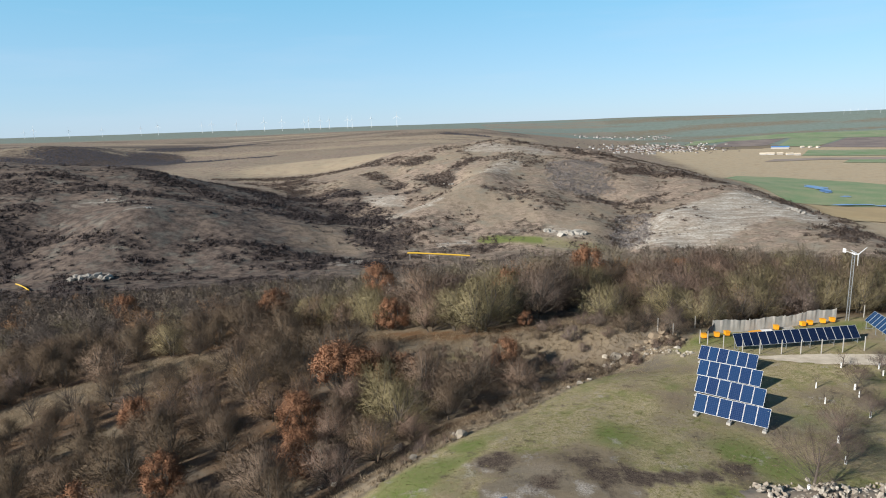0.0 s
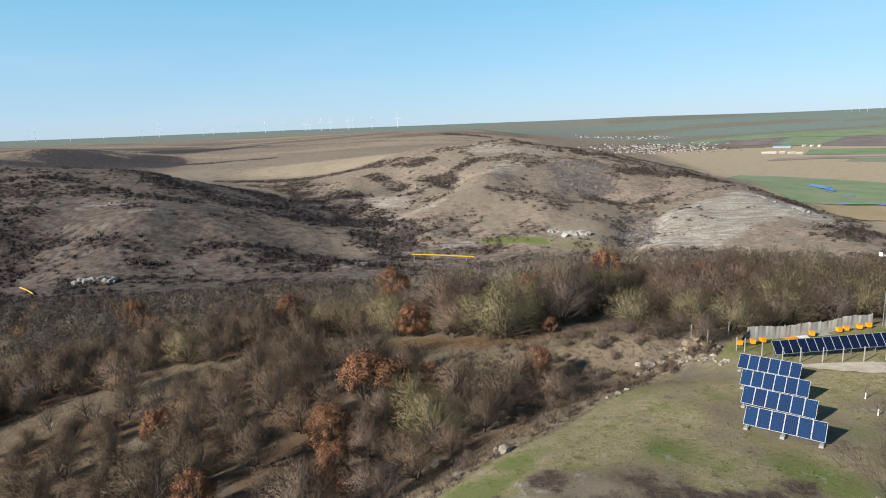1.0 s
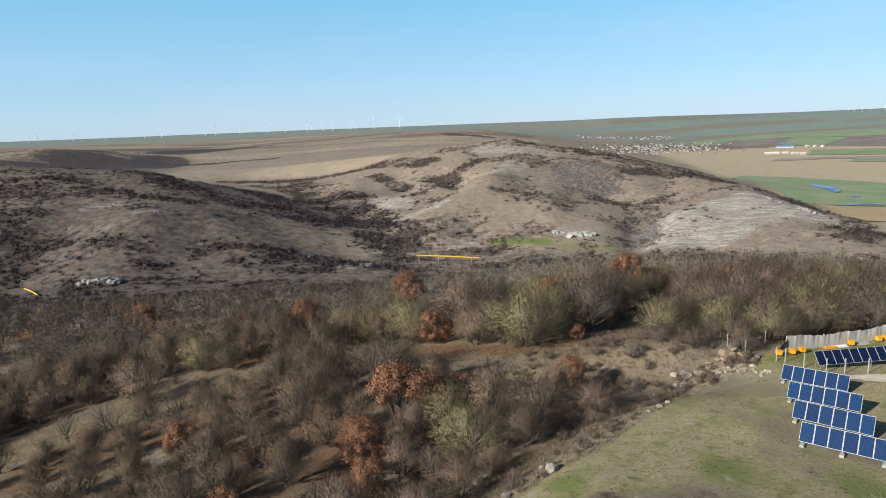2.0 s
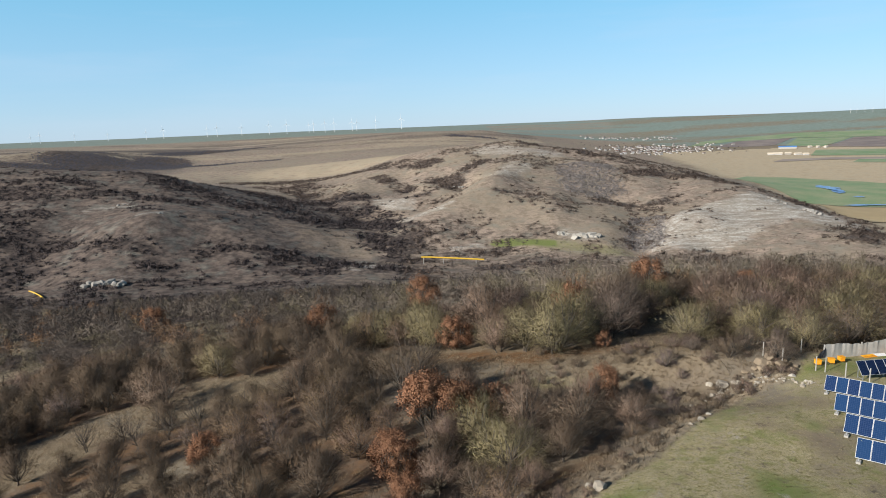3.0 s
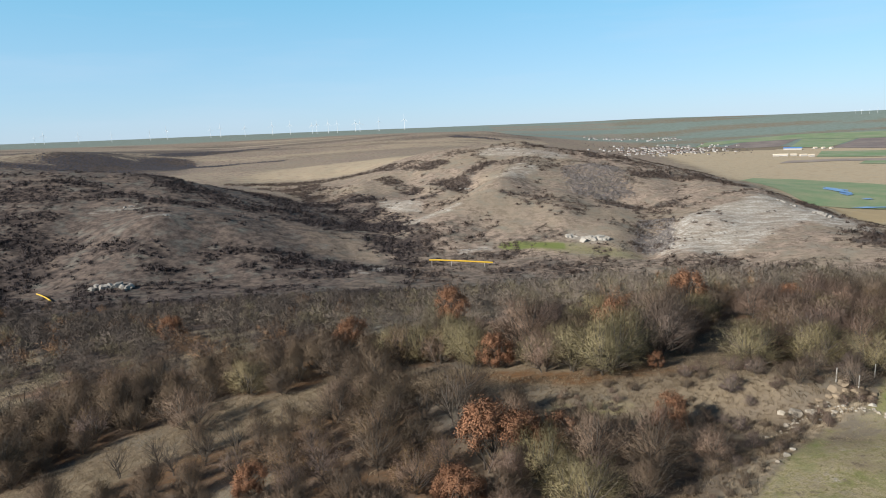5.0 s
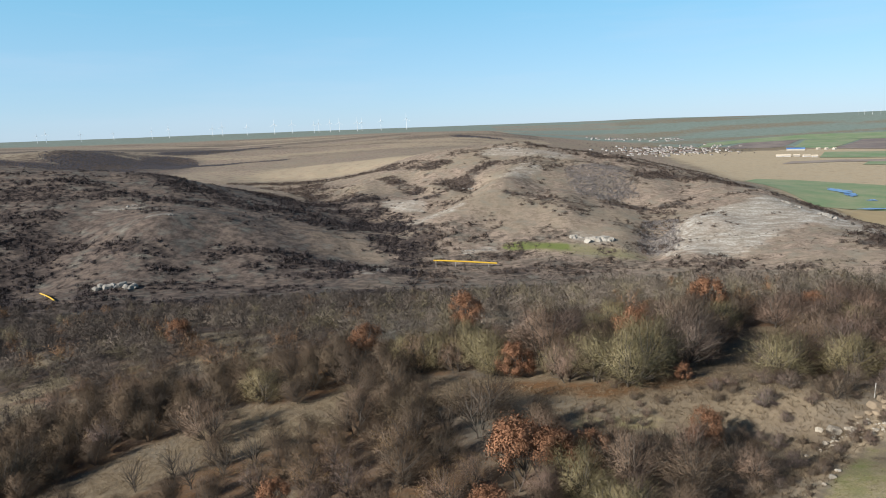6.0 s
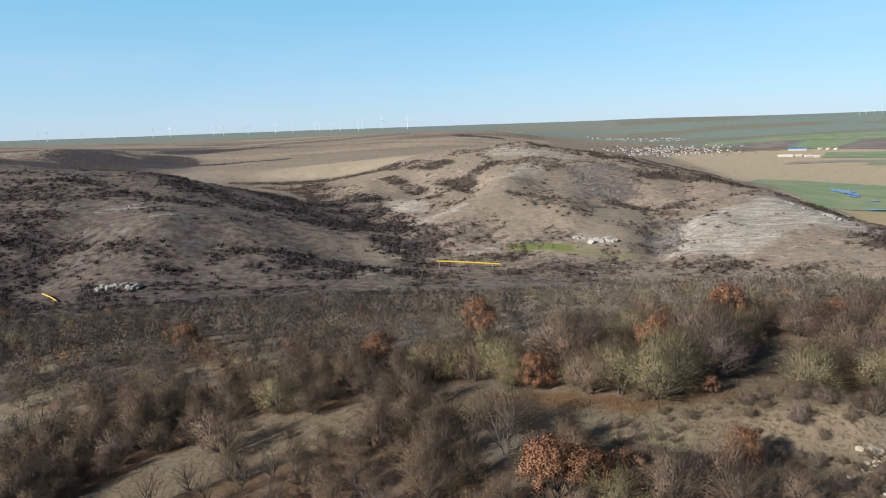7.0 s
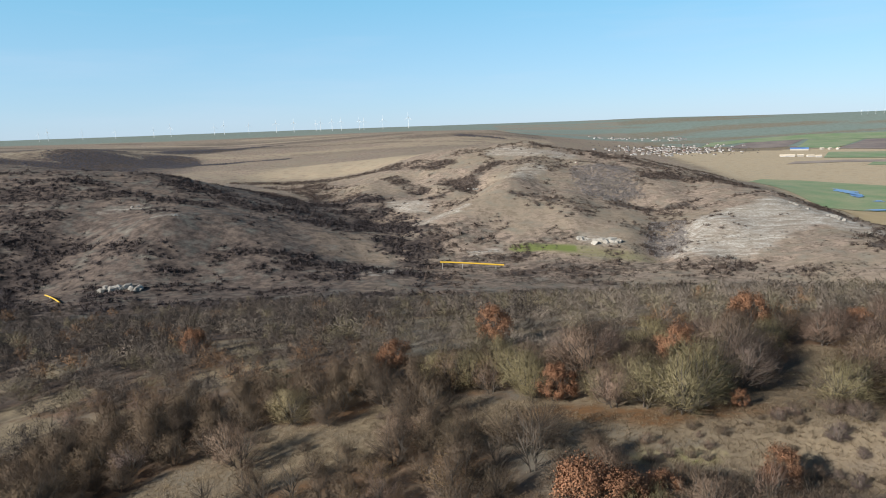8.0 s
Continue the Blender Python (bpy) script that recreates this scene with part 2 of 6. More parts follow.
def water_material():
    mat, n, l, b = shader("shallow_water", 0.35)
    b.inputs["Specular IOR Level"].default_value = 0.25
    l.new(blend(n, l, remap(n, l, texture(n, l, 0.02, 3), 0.4, 0.6), (0.13, 0.24, 0.47), (0.18, 0.28, 0.45)), b.inputs["Base Color"])
    bumped(n, l, b, texture(n, l, 0.5, 3), 0.15, 0.1)
    return mat


def cell_material(name, c1, c2, line, alt):
    """Blue silicon cells with their pale grid, in the panel's own metres."""
    mat, n, l, b = shader(name, 0.2)
    co, mp, br = n.new("ShaderNodeTexCoord"), n.new("ShaderNodeMapping"), n.new("ShaderNodeTexBrick")
    mp.inputs["Location"].default_value = (0.0, 0.0, 0.0)
    br.offset, br.inputs["Scale"].default_value = 0.0, 1.0
    br.inputs["Brick Width"].default_value, br.inputs["Row Height"].default_value, br.inputs["Mortar Size"].default_value = 0.158, 0.158, 0.006
    br.inputs["Color1"].default_value, br.inputs["Color2"].default_value = (*c1, 1), (*c2, 1)
    br.inputs["Mortar"].default_value = (*line, 1)
    l.new(co.outputs["Object"], mp.inputs[0])
    l.new(mp.outputs[0], br.inputs["Vector"])
    info = n.new("ShaderNodeObjectInfo")
    tone = blend(n, l, remap(n, l, info.outputs["Random"], 0.0, 1.0, 0.0, 0.5), br.outputs[0], alt)
    l.new(tone, b.inputs["Base Color"])
    b.inputs["Specular IOR Level"].default_value = 0.3
    b.inputs["Coat Weight"].default_value, b.inputs["Coat Roughness"].default_value = 0.05, 0.08
    return mat


M_WATER = water_material()
M_CELLS = cell_material("solar_cells", (0.0075, 0.021, 0.066), (0.009, 0.025, 0.078), (0.045, 0.07, 0.14), (0.013, 0.05, 0.125))
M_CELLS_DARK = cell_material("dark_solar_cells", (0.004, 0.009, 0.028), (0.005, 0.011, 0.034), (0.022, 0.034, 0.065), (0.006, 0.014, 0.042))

# ---- the shape of the land ----
FORMS = {
    "orchard field": [(22, 51, 0.2), (50, 51, 0.75), (22, 78, -1.9), (53, 79, -1.3), (30, 36, 1.3), (1, 49, -0.2), (-7, 39, 0.2), (12, 58, -0.8),
                      (30, 68, -0.95), (33, 62, -0.70), (26, 60.5, -0.5), (37, 66, -0.75), (18, 61, -0.7), (42, 74, -1.15), (0, 20, 1.5), (0, -40, 3.0), (60, 20, 2.6), (70, 78, -1.0), (100, 50, 0.5)],
    "foot of the field": [(-5, 54, -3.6), (-14, 41, -3.2), (10, 66, -3.2), (21, 76, -2.8), (27, 88, -4.0), (45, 95, -4.5), (75, 98, -4.0)],
    "wooded slope": [(-9, 107, -9.5), (6, 95, -6.2), (-18, 82, -7.5), (-44, 104, -13.7), (-28, 62, -7.6), (-46, 62, -10.5), (-56, 98, -15.2), (-70, 92, -16.5),
                     (-18, 64, -6.6), (-26, 118, -13.8), (33, 122, -8.0), (70, 130, -9.5), (110, 120, -10.0)],
    "lower wood": [(-101, 133, -26), (-100, 190, -32), (-34, 130, -14.0), (-16, 147, -15.5), (-10, 195, -26), (30, 165, -15), (80, 175, -18), (-176, 247, -47),
                   (-80, 260, -46), (0, 260, -42), (110, 240, -36), (-110, 60, -19), (-200, 120, -40)],
    "drop to the valley": [(-60, 400, -78), (80, 380, -76), (220, 330, -68), (-200, 390, -80), (300, 250, -52), (-350, 330, -72), (260, 470, -100), (0, 500, -97)],
    "valley floor": [(-380, 525, -98), (-301, 516, -93), (-200, 540, -100), (-97, 572, -99), (-36, 600, -106), (27, 606, -108), (140, 625, -108), (260, 600, -106)],
    "side valley": [(-82, 690, -101), (-127, 850, -94), (-220, 1020, -84), (-332, 1200, -77)],
    "dark hill": [(-642, 900, -7), (-540, 885, -13), (-466, 900, -18), (-412, 905, -28), (-374, 890, -37), (-317, 860, -51), (-256, 830, -65), (-170, 720, -80), (-325, 650, -56), (-414, 640, -70), (-250, 620, -82),
                  (-560, 700, -48), (-800, 800, -20), (-640, 1150, -50), (-380, 1100, -66)],
    "bare hill crest": [(-40, 1330, -16), (137, 1300, -4), (290, 1200, -31), (397, 1050, -62), (428, 900, -73), (420, 740, -87), (391, 600, -90), (374, 500, -92)],
    "bare hill flank": [(23, 1017, -49), (196, 1000, -56), (74, 850, -70), (-60, 920, -72), (221, 880, -83), (300, 780, -88), (210, 690, -101), (130, 700, -97),
                        (36, 700, -101), (200, 1130, -38), (120, 760, -88), (-30, 1120, -46)],
    "flat land": [(510, 640, -112), (500, 500, -112), (530, 830, -113), (560, 1000, -113), (900, 900, -113), (700, 1500, -111), (520, 1400, -100), (1000, 2100, -107),
                  (700, 2400, -104), (860, 2800, -94), (1700, 1500, -110), (1800, 2600, -95), (700, 300, -110), (480, 1900, -92)],
    "tan upland": [(-616, 1400, -67), (-226, 1350, -64), (25, 1700, -37), (-490, 2300, -45), (-214, 2800, 4), (168, 2800, 4), (511, 2700, -60), (250, 2100, -50)],
    "far valley": [(-1245, 2000, -1), (-1427, 1950, -8), (-1054, 1900, -38), (-980, 1650, -58), (-880, 2000, -63), (-1048, 3000, -32), (-1600, 3000, -20), (-1100, 1300, -50)],
    "rim": [(-2900, 3700, 24), (-1500, 4400, 24), (0, 4650, 25), (1500, 4400, 27), (2900, 3700, 29), (4600, 900, 20), (-4600, 900, 10), (0, -4600, 20), (3400, -3400, 20),
            (-3400, -3400, 20), (1000, 3500, -60), (2300, 3100, -55), (0, -900, 12), (-900, -500, -10), (900, -500, 8), (500, 50, -80), (-450, 50, -70)],
}
KNOTS = np.array([p for line in FORMS.values() for p in line], float)


def _spread(a, b):
    return np.sqrt(((a[:, None, :] - b[None, :, :]) ** 2).sum(2) + 64.0)


_n = len(KNOTS)
_sys = np.zeros((_n + 3, _n + 3))
_sys[:_n, :_n] = _spread(KNOTS[:, :2], KNOTS[:, :2])
_sys[:_n, _n], _sys[:_n, _n + 1:], _sys[_n, :_n], _sys[_n + 1:, :_n] = 1, KNOTS[:, :2], 1, KNOTS[:, :2].T
_weight = np.linalg.solve(_sys, np.r_[KNOTS[:, 2], 0, 0, 0])


def lattice(ix, iy, seed):
    """A random value for each whole-number pair."""
    h = np.sin(ix * 127.1 + iy * 311.7 + seed * 74.7) * 43758.5453
    return h - np.floor(h)


def waves(x, y, size, seed=0, octaves=3):
    """Smooth value noise from -1 to 1 over hills of that size in metres."""
    total, amp, norm = np.zeros_like(np.asarray(x, float)), 1.0, 0.0
    for o in range(octaves):
        u, v = np.asarray(x, float) / size + 17.3 * o, np.asarray(y, float) / size - 9.1 * o
        iu, iv = np.floor(u), np.floor(v)
        fu, fv = u - iu, v - iv
        fu, fv = fu * fu * (3 - 2 * fu), fv * fv * (3 - 2 * fv)
        a, b = lattice(iu, iv, seed + o), lattice(iu + 1, iv, seed + o)
        c, d = lattice(iu, iv + 1, seed + o), lattice(iu + 1, iv + 1, seed + o)
        total = total + amp * (2 * ((a * (1 - fu) + b * fu) * (1 - fv) + (c * (1 - fu) + d * fu) * fv) - 1)
        norm, amp, size = norm + amp, amp * 0.5, size * 0.5
    return total / norm


def smooth(v, lo, hi):
    s = np.clip((np.asarray(v, float) - lo) / (hi - lo), 0, 1)
    return s * s * (3 - 2 * s)


RELIEF = [((-40, 740), (60, 930), 60, 9), ((60, 930), (150, 1150), 60, 8), ((-20, 1060), (30, 960), 45, -10), ((30, 960), (-40, 870), 40, -7),
          ((215, 640), (285, 720), 50, 5), ((285, 720), (390, 830), 60, 6), ((190, 640), (225, 740), 32, -9), ((225, 740), (250, 860), 40, -6),
          ((150, 880), (120, 760), 40, 5), ((-330, 560), (-300, 680), 70, 3), ((-390, 560), (-410, 680), 60, -2.5), ((-250, 560), (-265, 640), 50, -3),
          ((-190, 560), (-250, 700), 60, 4), ((-120, 640), (-330, 800), 50, -3), ((-470, 620), (-520, 800), 60, 5), ((-60, 960), (-90, 1150), 40, -7),
          ((-140, 930), (-170, 1100), 45, 7), ((320, 900), (350, 1000), 40, -6), ((260, 1000), (200, 1130), 40, 5)]


def ridges(x, y):
    """Spurs and gullies on the hillsides."""
    total = np.zeros_like(x)
    for (ax, ay), (bx, by), wide, amount in RELIEF:
        dx, dy = bx - ax, by - ay
        t = np.clip(((x - ax) * dx + (y - ay) * dy) / (dx * dx + dy * dy), 0, 1)
        total += amount * np.exp(-2.2 * ((x - ax - t * dx) ** 2 + (y - ay - t * dy) ** 2) / wide ** 2)
    return total


def height(x, y):
    """The ground's height at arrays of x and y."""
    x, y = np.atleast_1d(np.asarray(x, float)), np.atleast_1d(np.asarray(y, float))
    flat, out = np.c_[x.ravel(), y.ravel()], np.empty(x.size)
    for i in range(0, len(flat), 20000):
        some = flat[i:i + 20000]
        out[i:i + 20000] = _spread(some, KNOTS[:, :2]) @ _weight[:_n] + _weight[_n] + some @ _weight[_n + 1:]
    d = np.hypot(flat[:, 0], flat[:, 1])
    fx, fy = flat[:, 0], flat[:, 1]
    plain = smooth(fx - 0.18 * (fy - 900), 440, 620) * smooth(fy, 300, 500)
    hilly = smooth(d, 300, 700) * (1 - plain) * (1 - 0.6 * smooth(d, 1500, 2600))
    out += hilly * (3.0 * waves(fx, fy, 160, 3, 2) + ridges(fx, fy) - 1.6 * (1 - np.abs(waves(fx, fy, 75, 8, 3)) * 2.0).clip(0) + 1.3 * waves(fx, fy, 28, 9, 3))
    wild = smooth(d, 60, 110) * (1 - smooth(d, 300, 700))
    out += wild * 0.5 * waves(fx, fy, 22, 5, 3)
    out += 0.07 * waves(fx, fy, 4.0, 2, 2) * (1 - smooth(d, 100, 300))
    return out.reshape(x.shape)


def ground_z(x, y):
    return float(height(x, y)[0])


# ---- what grows where ----
EDGE_X = [-60, -20, -7, 1, 9.3, 16.8, 22, 28.5, 34, 53, 75, 120, 400]
EDGE_Y = [-25, 25, 39.7, 48.7, 57, 64.6, 69, 71.5, 78.5, 81, 84, 82, 60]


def field_side(x, y):
    """Metres past the orchard field's far edge; below zero inside the field."""
    return np.asarray(y, float) - np.interp(x, EDGE_X, EDGE_Y)


def strip(x, y, a, b, r):
    """1 inside a rounded strip from a to b, falling to 0 at its edge."""
    (ax, ay), (bx, by) = a, b
    dx, dy = bx - ax, by - ay
    t = np.clip(((x - ax) * dx + (y - ay) * dy) / (dx * dx + dy * dy), 0, 1)
    d = np.hypot(x - ax - t * dx, y - ay - t * dy)
    return 1 - smooth(d, r * 0.75, r * 1.25)


CLEARINGS = [((-33, 119), (-24, 110), 5), ((-24, 110), (-17, 101), 6), ((-24, 102), (-8, 90), 6), ((-8, 89), (14, 87), 6), ((14, 87), (22, 96), 5), ((21, 95), (36, 116), 6),
             ((22, 79), (6, 80), 6), ((6, 80), (-3, 80), 5), ((-67, 90), (-55, 105), 6.5), ((-56, 104), (-42, 102), 6.5), ((-42, 101), (-36, 111), 4), ((-51, 95), (-40, 99), 5), ((-72, 78), (-63, 95), 7.5), ((-60, 92), (-44, 97), 5), ((-62, 64), (-40, 74), 3.5),
             ((-122, 137), (-96, 131), 10), ((-130, 156), (-124, 161), 8), ((7.5, 141), (15, 136), 5), ((-90, 189), (-76, 191), 5), ((-155, 190), (-148, 194), 7)]


def clearing(x, y):
    return np.max([strip(x, y, a, b, r) for a, b, r in CLEARINGS], axis=0)


def wood_density(x, y):
    """How thick the near wood stands, from 0 to 1."""
    x, y = np.asarray(x, float), np.asarray(y, float)
    side = field_side(x, y)
    margin = np.where(x < 14, 6.5, np.where(x < 30, 17, 3.0))
    d = smooth(side, margin - 1, margin + 2) * (1 - clearing(x, y))
    return d * (1 - smooth(y + 0.12 * np.abs(x) - 75 * smooth(-x, 30, 110), 330, 420)) * (0.3 + 0.7 * smooth(waves(x, y, 26, 31, 2), -0.35, 0.15))


# stretches of thick scrub on the near hill: from, to, half width, thickness
THICKETS = [((-470, 892), (-400, 898), 17, 1.0), ((-390, 862), (-300, 822), 26, 1.0), ((-300, 822), (-170, 785), 34, 1.0), ((-170, 785), (-80, 730), 34, 0.9), ((-325, 1000), (-200, 880), 42, 0.8),
            ((-600, 752), (-470, 768), 30, 1.0), ((-440, 788), (-330, 772), 14, 0.9), ((-560, 812), (-460, 822), 10, 0.7), ((-570, 690), (-470, 705), 26, 1.0), ((-490, 650), (-440, 590), 34, 1.0), ((-405, 620), (-437, 580), 28, 1.0), ((-460, 560), (-400, 540), 24, 1.0),
            ((-385, 735), (-350, 700), 11, 0.8), ((-240, 612), (-190, 612), 15, 1.0), ((-190, 612), (-115, 600), 24, 1.0), ((-205, 582), (-120, 570), 15, 0.9), ((-363, 593), (-304, 603), 14, 1.0), ((-290, 560), (-272, 545), 12, 1.0),
            ((-405, 572), (-350, 562), 18, 0.8), ((-380, 470), (-175, 447), 26, 0.7), ((-175, 447), (-24, 470), 22, 0.5), ((-270, 520), (-150, 500), 16, 0.7), ((-440, 520), (-330, 500), 24, 1.0), ((-470, 475), (-330, 440), 40, 1.0), ((-330, 520), (-305, 470), 16, 0.8), ((-80, 705), (-45, 640), 26, 0.8),
            ((-66, 717), (-127, 850), 32, 0.9), ((-127, 850), (-225, 1060), 46, 0.95), ((-225, 1060), (-330, 1210), 50, 0.8), ((-120, 575), (-30, 590), 13, 0.8), ((20, 590), (110, 588), 9, 0.8), ((-40, 640), (20, 660), 14, 0.6), ((60, 660), (30, 650), 9, 0.7)]
BARE_SPOTS = [((-424, 683), (-345, 640), 22), ((-318, 668), (-240, 637), 15), ((-300, 612), (-262, 604), 8), ((-97, 548), (-53, 503), 16), ((-100, 642), (-85, 660), 10), ((-480, 850), (-440, 830), 14)]


def scrub_density(x, y):
    """How thick the scrub stands on the hills past the wood."""
    x, y = np.asarray(x, float), np.asarray(y, float)
    d = np.hypot(x, y)
    wx, wy = x + 16 * waves(x, y, 45, 48, 2), y + 12 * waves(x, y, 40, 49, 2)
    near_hill = np.max([k * strip(wx, wy, a, b, r) for a, b, r, k in THICKETS], axis=0) * (0.22 + 0.78 * smooth(waves(0.7 * x, y, 24, 43, 3), -0.22, 0.06))
    loose = (0.03 + 0.05 * smooth(-x, 300, 420)) * smooth(-x, -60, 60) * (1 - smooth(y, 900, 980))
    near_hill = (near_hill + loose) * (1 - 0.92 * np.max([strip(wx, wy, a, b, r) for a, b, r in BARE_SPOTS], axis=0))
    bare = smooth(waves(x, y, 50, 47, 3), 0.12, 0.28) * 0.35 + 0.012
    lines = (strip(x, y, (400, 1040), (300, 1010), 22) + strip(x, y, (437, 920), (390, 1060), 18) + strip(x, y, (205, 670), (240, 760), 22)
             + strip(x, y, (10, 980), (-20, 1050), 26) + strip(x, y, (-60, 930), (60, 1120), 16) + strip(x, y, (440, 690), (450, 560), 26) + strip(x, y, (-150, 1290), (-40, 1180), 30)
             + strip(x, y, (200, 870), (290, 850), 13) + strip(x, y, (330, 1090), (250, 1180), 16) + strip(x, y, (-450, 1290), (-180, 1290), 26) + strip(x, y, (150, 1285), (300, 1185), 14) + strip(x, y, (300, 1185), (425, 930), 20) + strip(x, y, (470, 850), (432, 700), 15) + strip(x, y, (432, 700), (380, 575), 15)
             + strip(x, y, (60, 870), (180, 830), 9) + strip(x, y, (-70, 1010), (-130, 1150), 18))
    far = distant_wood(x, y) * smooth(waves(x, y, 110, 61, 3), -0.5, 0.0)
    v = np.maximum.reduce([near_hill, bare * (d < 1300) * (x > -60), np.clip(lines, 0, 1) * 0.85 * (0.3 + 0.7 * smooth(waves(x, y, 22, 44, 2), -0.2, 0.1)), far])
    tan = strip(x, y, (-640, 1500), (-200, 1480), 150) + strip(x, y, (-300, 1500), (60, 1600), 170)
    lime = limestone(x, y)
    plain_land = smooth(x - 0.18 * (y - 900), 495, 535) * smooth(y, 300, 500)
    return np.clip(v * (1 - np.clip(tan, 0, 1)) * (1 - 0.85 * np.clip(lime, 0, 1)) * (1 - plain_land) * (1 - strip(x, y, (-366, 515), (-330, 470), 15)) * (1 - strip(x, y, (210, 930), (226, 1060), 38)), 0, 1)


def distant_wood(x, y):
    """Woods and hedges of the side valleys beyond the hills."""
    x, y = x + 70 * waves(x, y, 190, 62, 3), y + 60 * waves(x, y, 170, 63, 3)
    return np.clip(strip(x, y, (-1160, 1960), (-1000, 1820), 120) + strip(x, y, (-1400, 1720), (-950, 1740), 60) + strip(x, y, (-1040, 2260), (-880, 2440), 75) + strip(x, y, (-960, 2080), (-850, 1860), 80)
                   + strip(x, y, (-744, 2650), (-880, 2420), 26) + strip(x, y, (-900, 1850), (-560, 2050), 26) + strip(x, y, (-1500, 2250), (-1150, 2150), 40) + strip(x, y, (0, 2600), (170, 2540), 26), 0, 1)


def limestone(x, y):
    """Bare white rock on the hills."""
    slab = strip(x, y, (250, 672), (330, 735), 58) + strip(x, y, (330, 735), (405, 770), 46) + strip(x, y, (400, 800), (425, 700), 34)
    spots = (strip(x, y, (-94, 925), (-75, 900), 26) + 0.8 * strip(x, y, (-60, 795), (-10, 830), 16) + 0.7 * strip(x, y, (80, 965), (120, 1050), 22)
             + 0.75 * strip(x, y, (170, 1165), (90, 1222), 45) + strip(x, y, (130, 700), (146, 690), 15) + 0.4 * strip(x, y, (-305, 520), (-285, 530), 18)
             + 0.8 * strip(x, y, (-98, 580), (-85, 590), 14) + 0.8 * strip(x, y, (0, 672), (25, 678), 9) + 0.7 * strip(x, y, (-330, 660), (-318, 668), 10)
             + 0.6 * strip(x, y, (-420, 720), (-380, 735), 12))
    return np.clip(slab * 0.95 + spots, 0, 1)


def blot(x, y, cx, cy, r):
    """A soft round patch."""
    return np.exp(-((x - cx) ** 2 + (y - cy) ** 2) / (r * r))


def damp_soil(x, y):
    """Dark trodden earth in the field."""
    return np.maximum.reduce([blot(x, y, 3.2, 41.8, 1.7), blot(x, y, 10.4, 41.6, 1.7), blot(x, y, 11.0, 39.4, 1.9), 0.8 * blot(x, y, 6.4, 38.2, 1.6), 0.85 * strip(x, y, (12, 38.6), (18.2, 39.5), 0.9), 0.5 * blot(x, y, 21, 40.6, 1.6)])


def bare_patch(x, y):
    """Worn ground in the field where the grass has gone."""
    return np.clip(blot(x, y, 6.8, 40.6, 2.6) + damp_soil(x, y) + strip(x, y, (3.2, 37.2), (11.6, 37.0), 1.3), 0, 1)


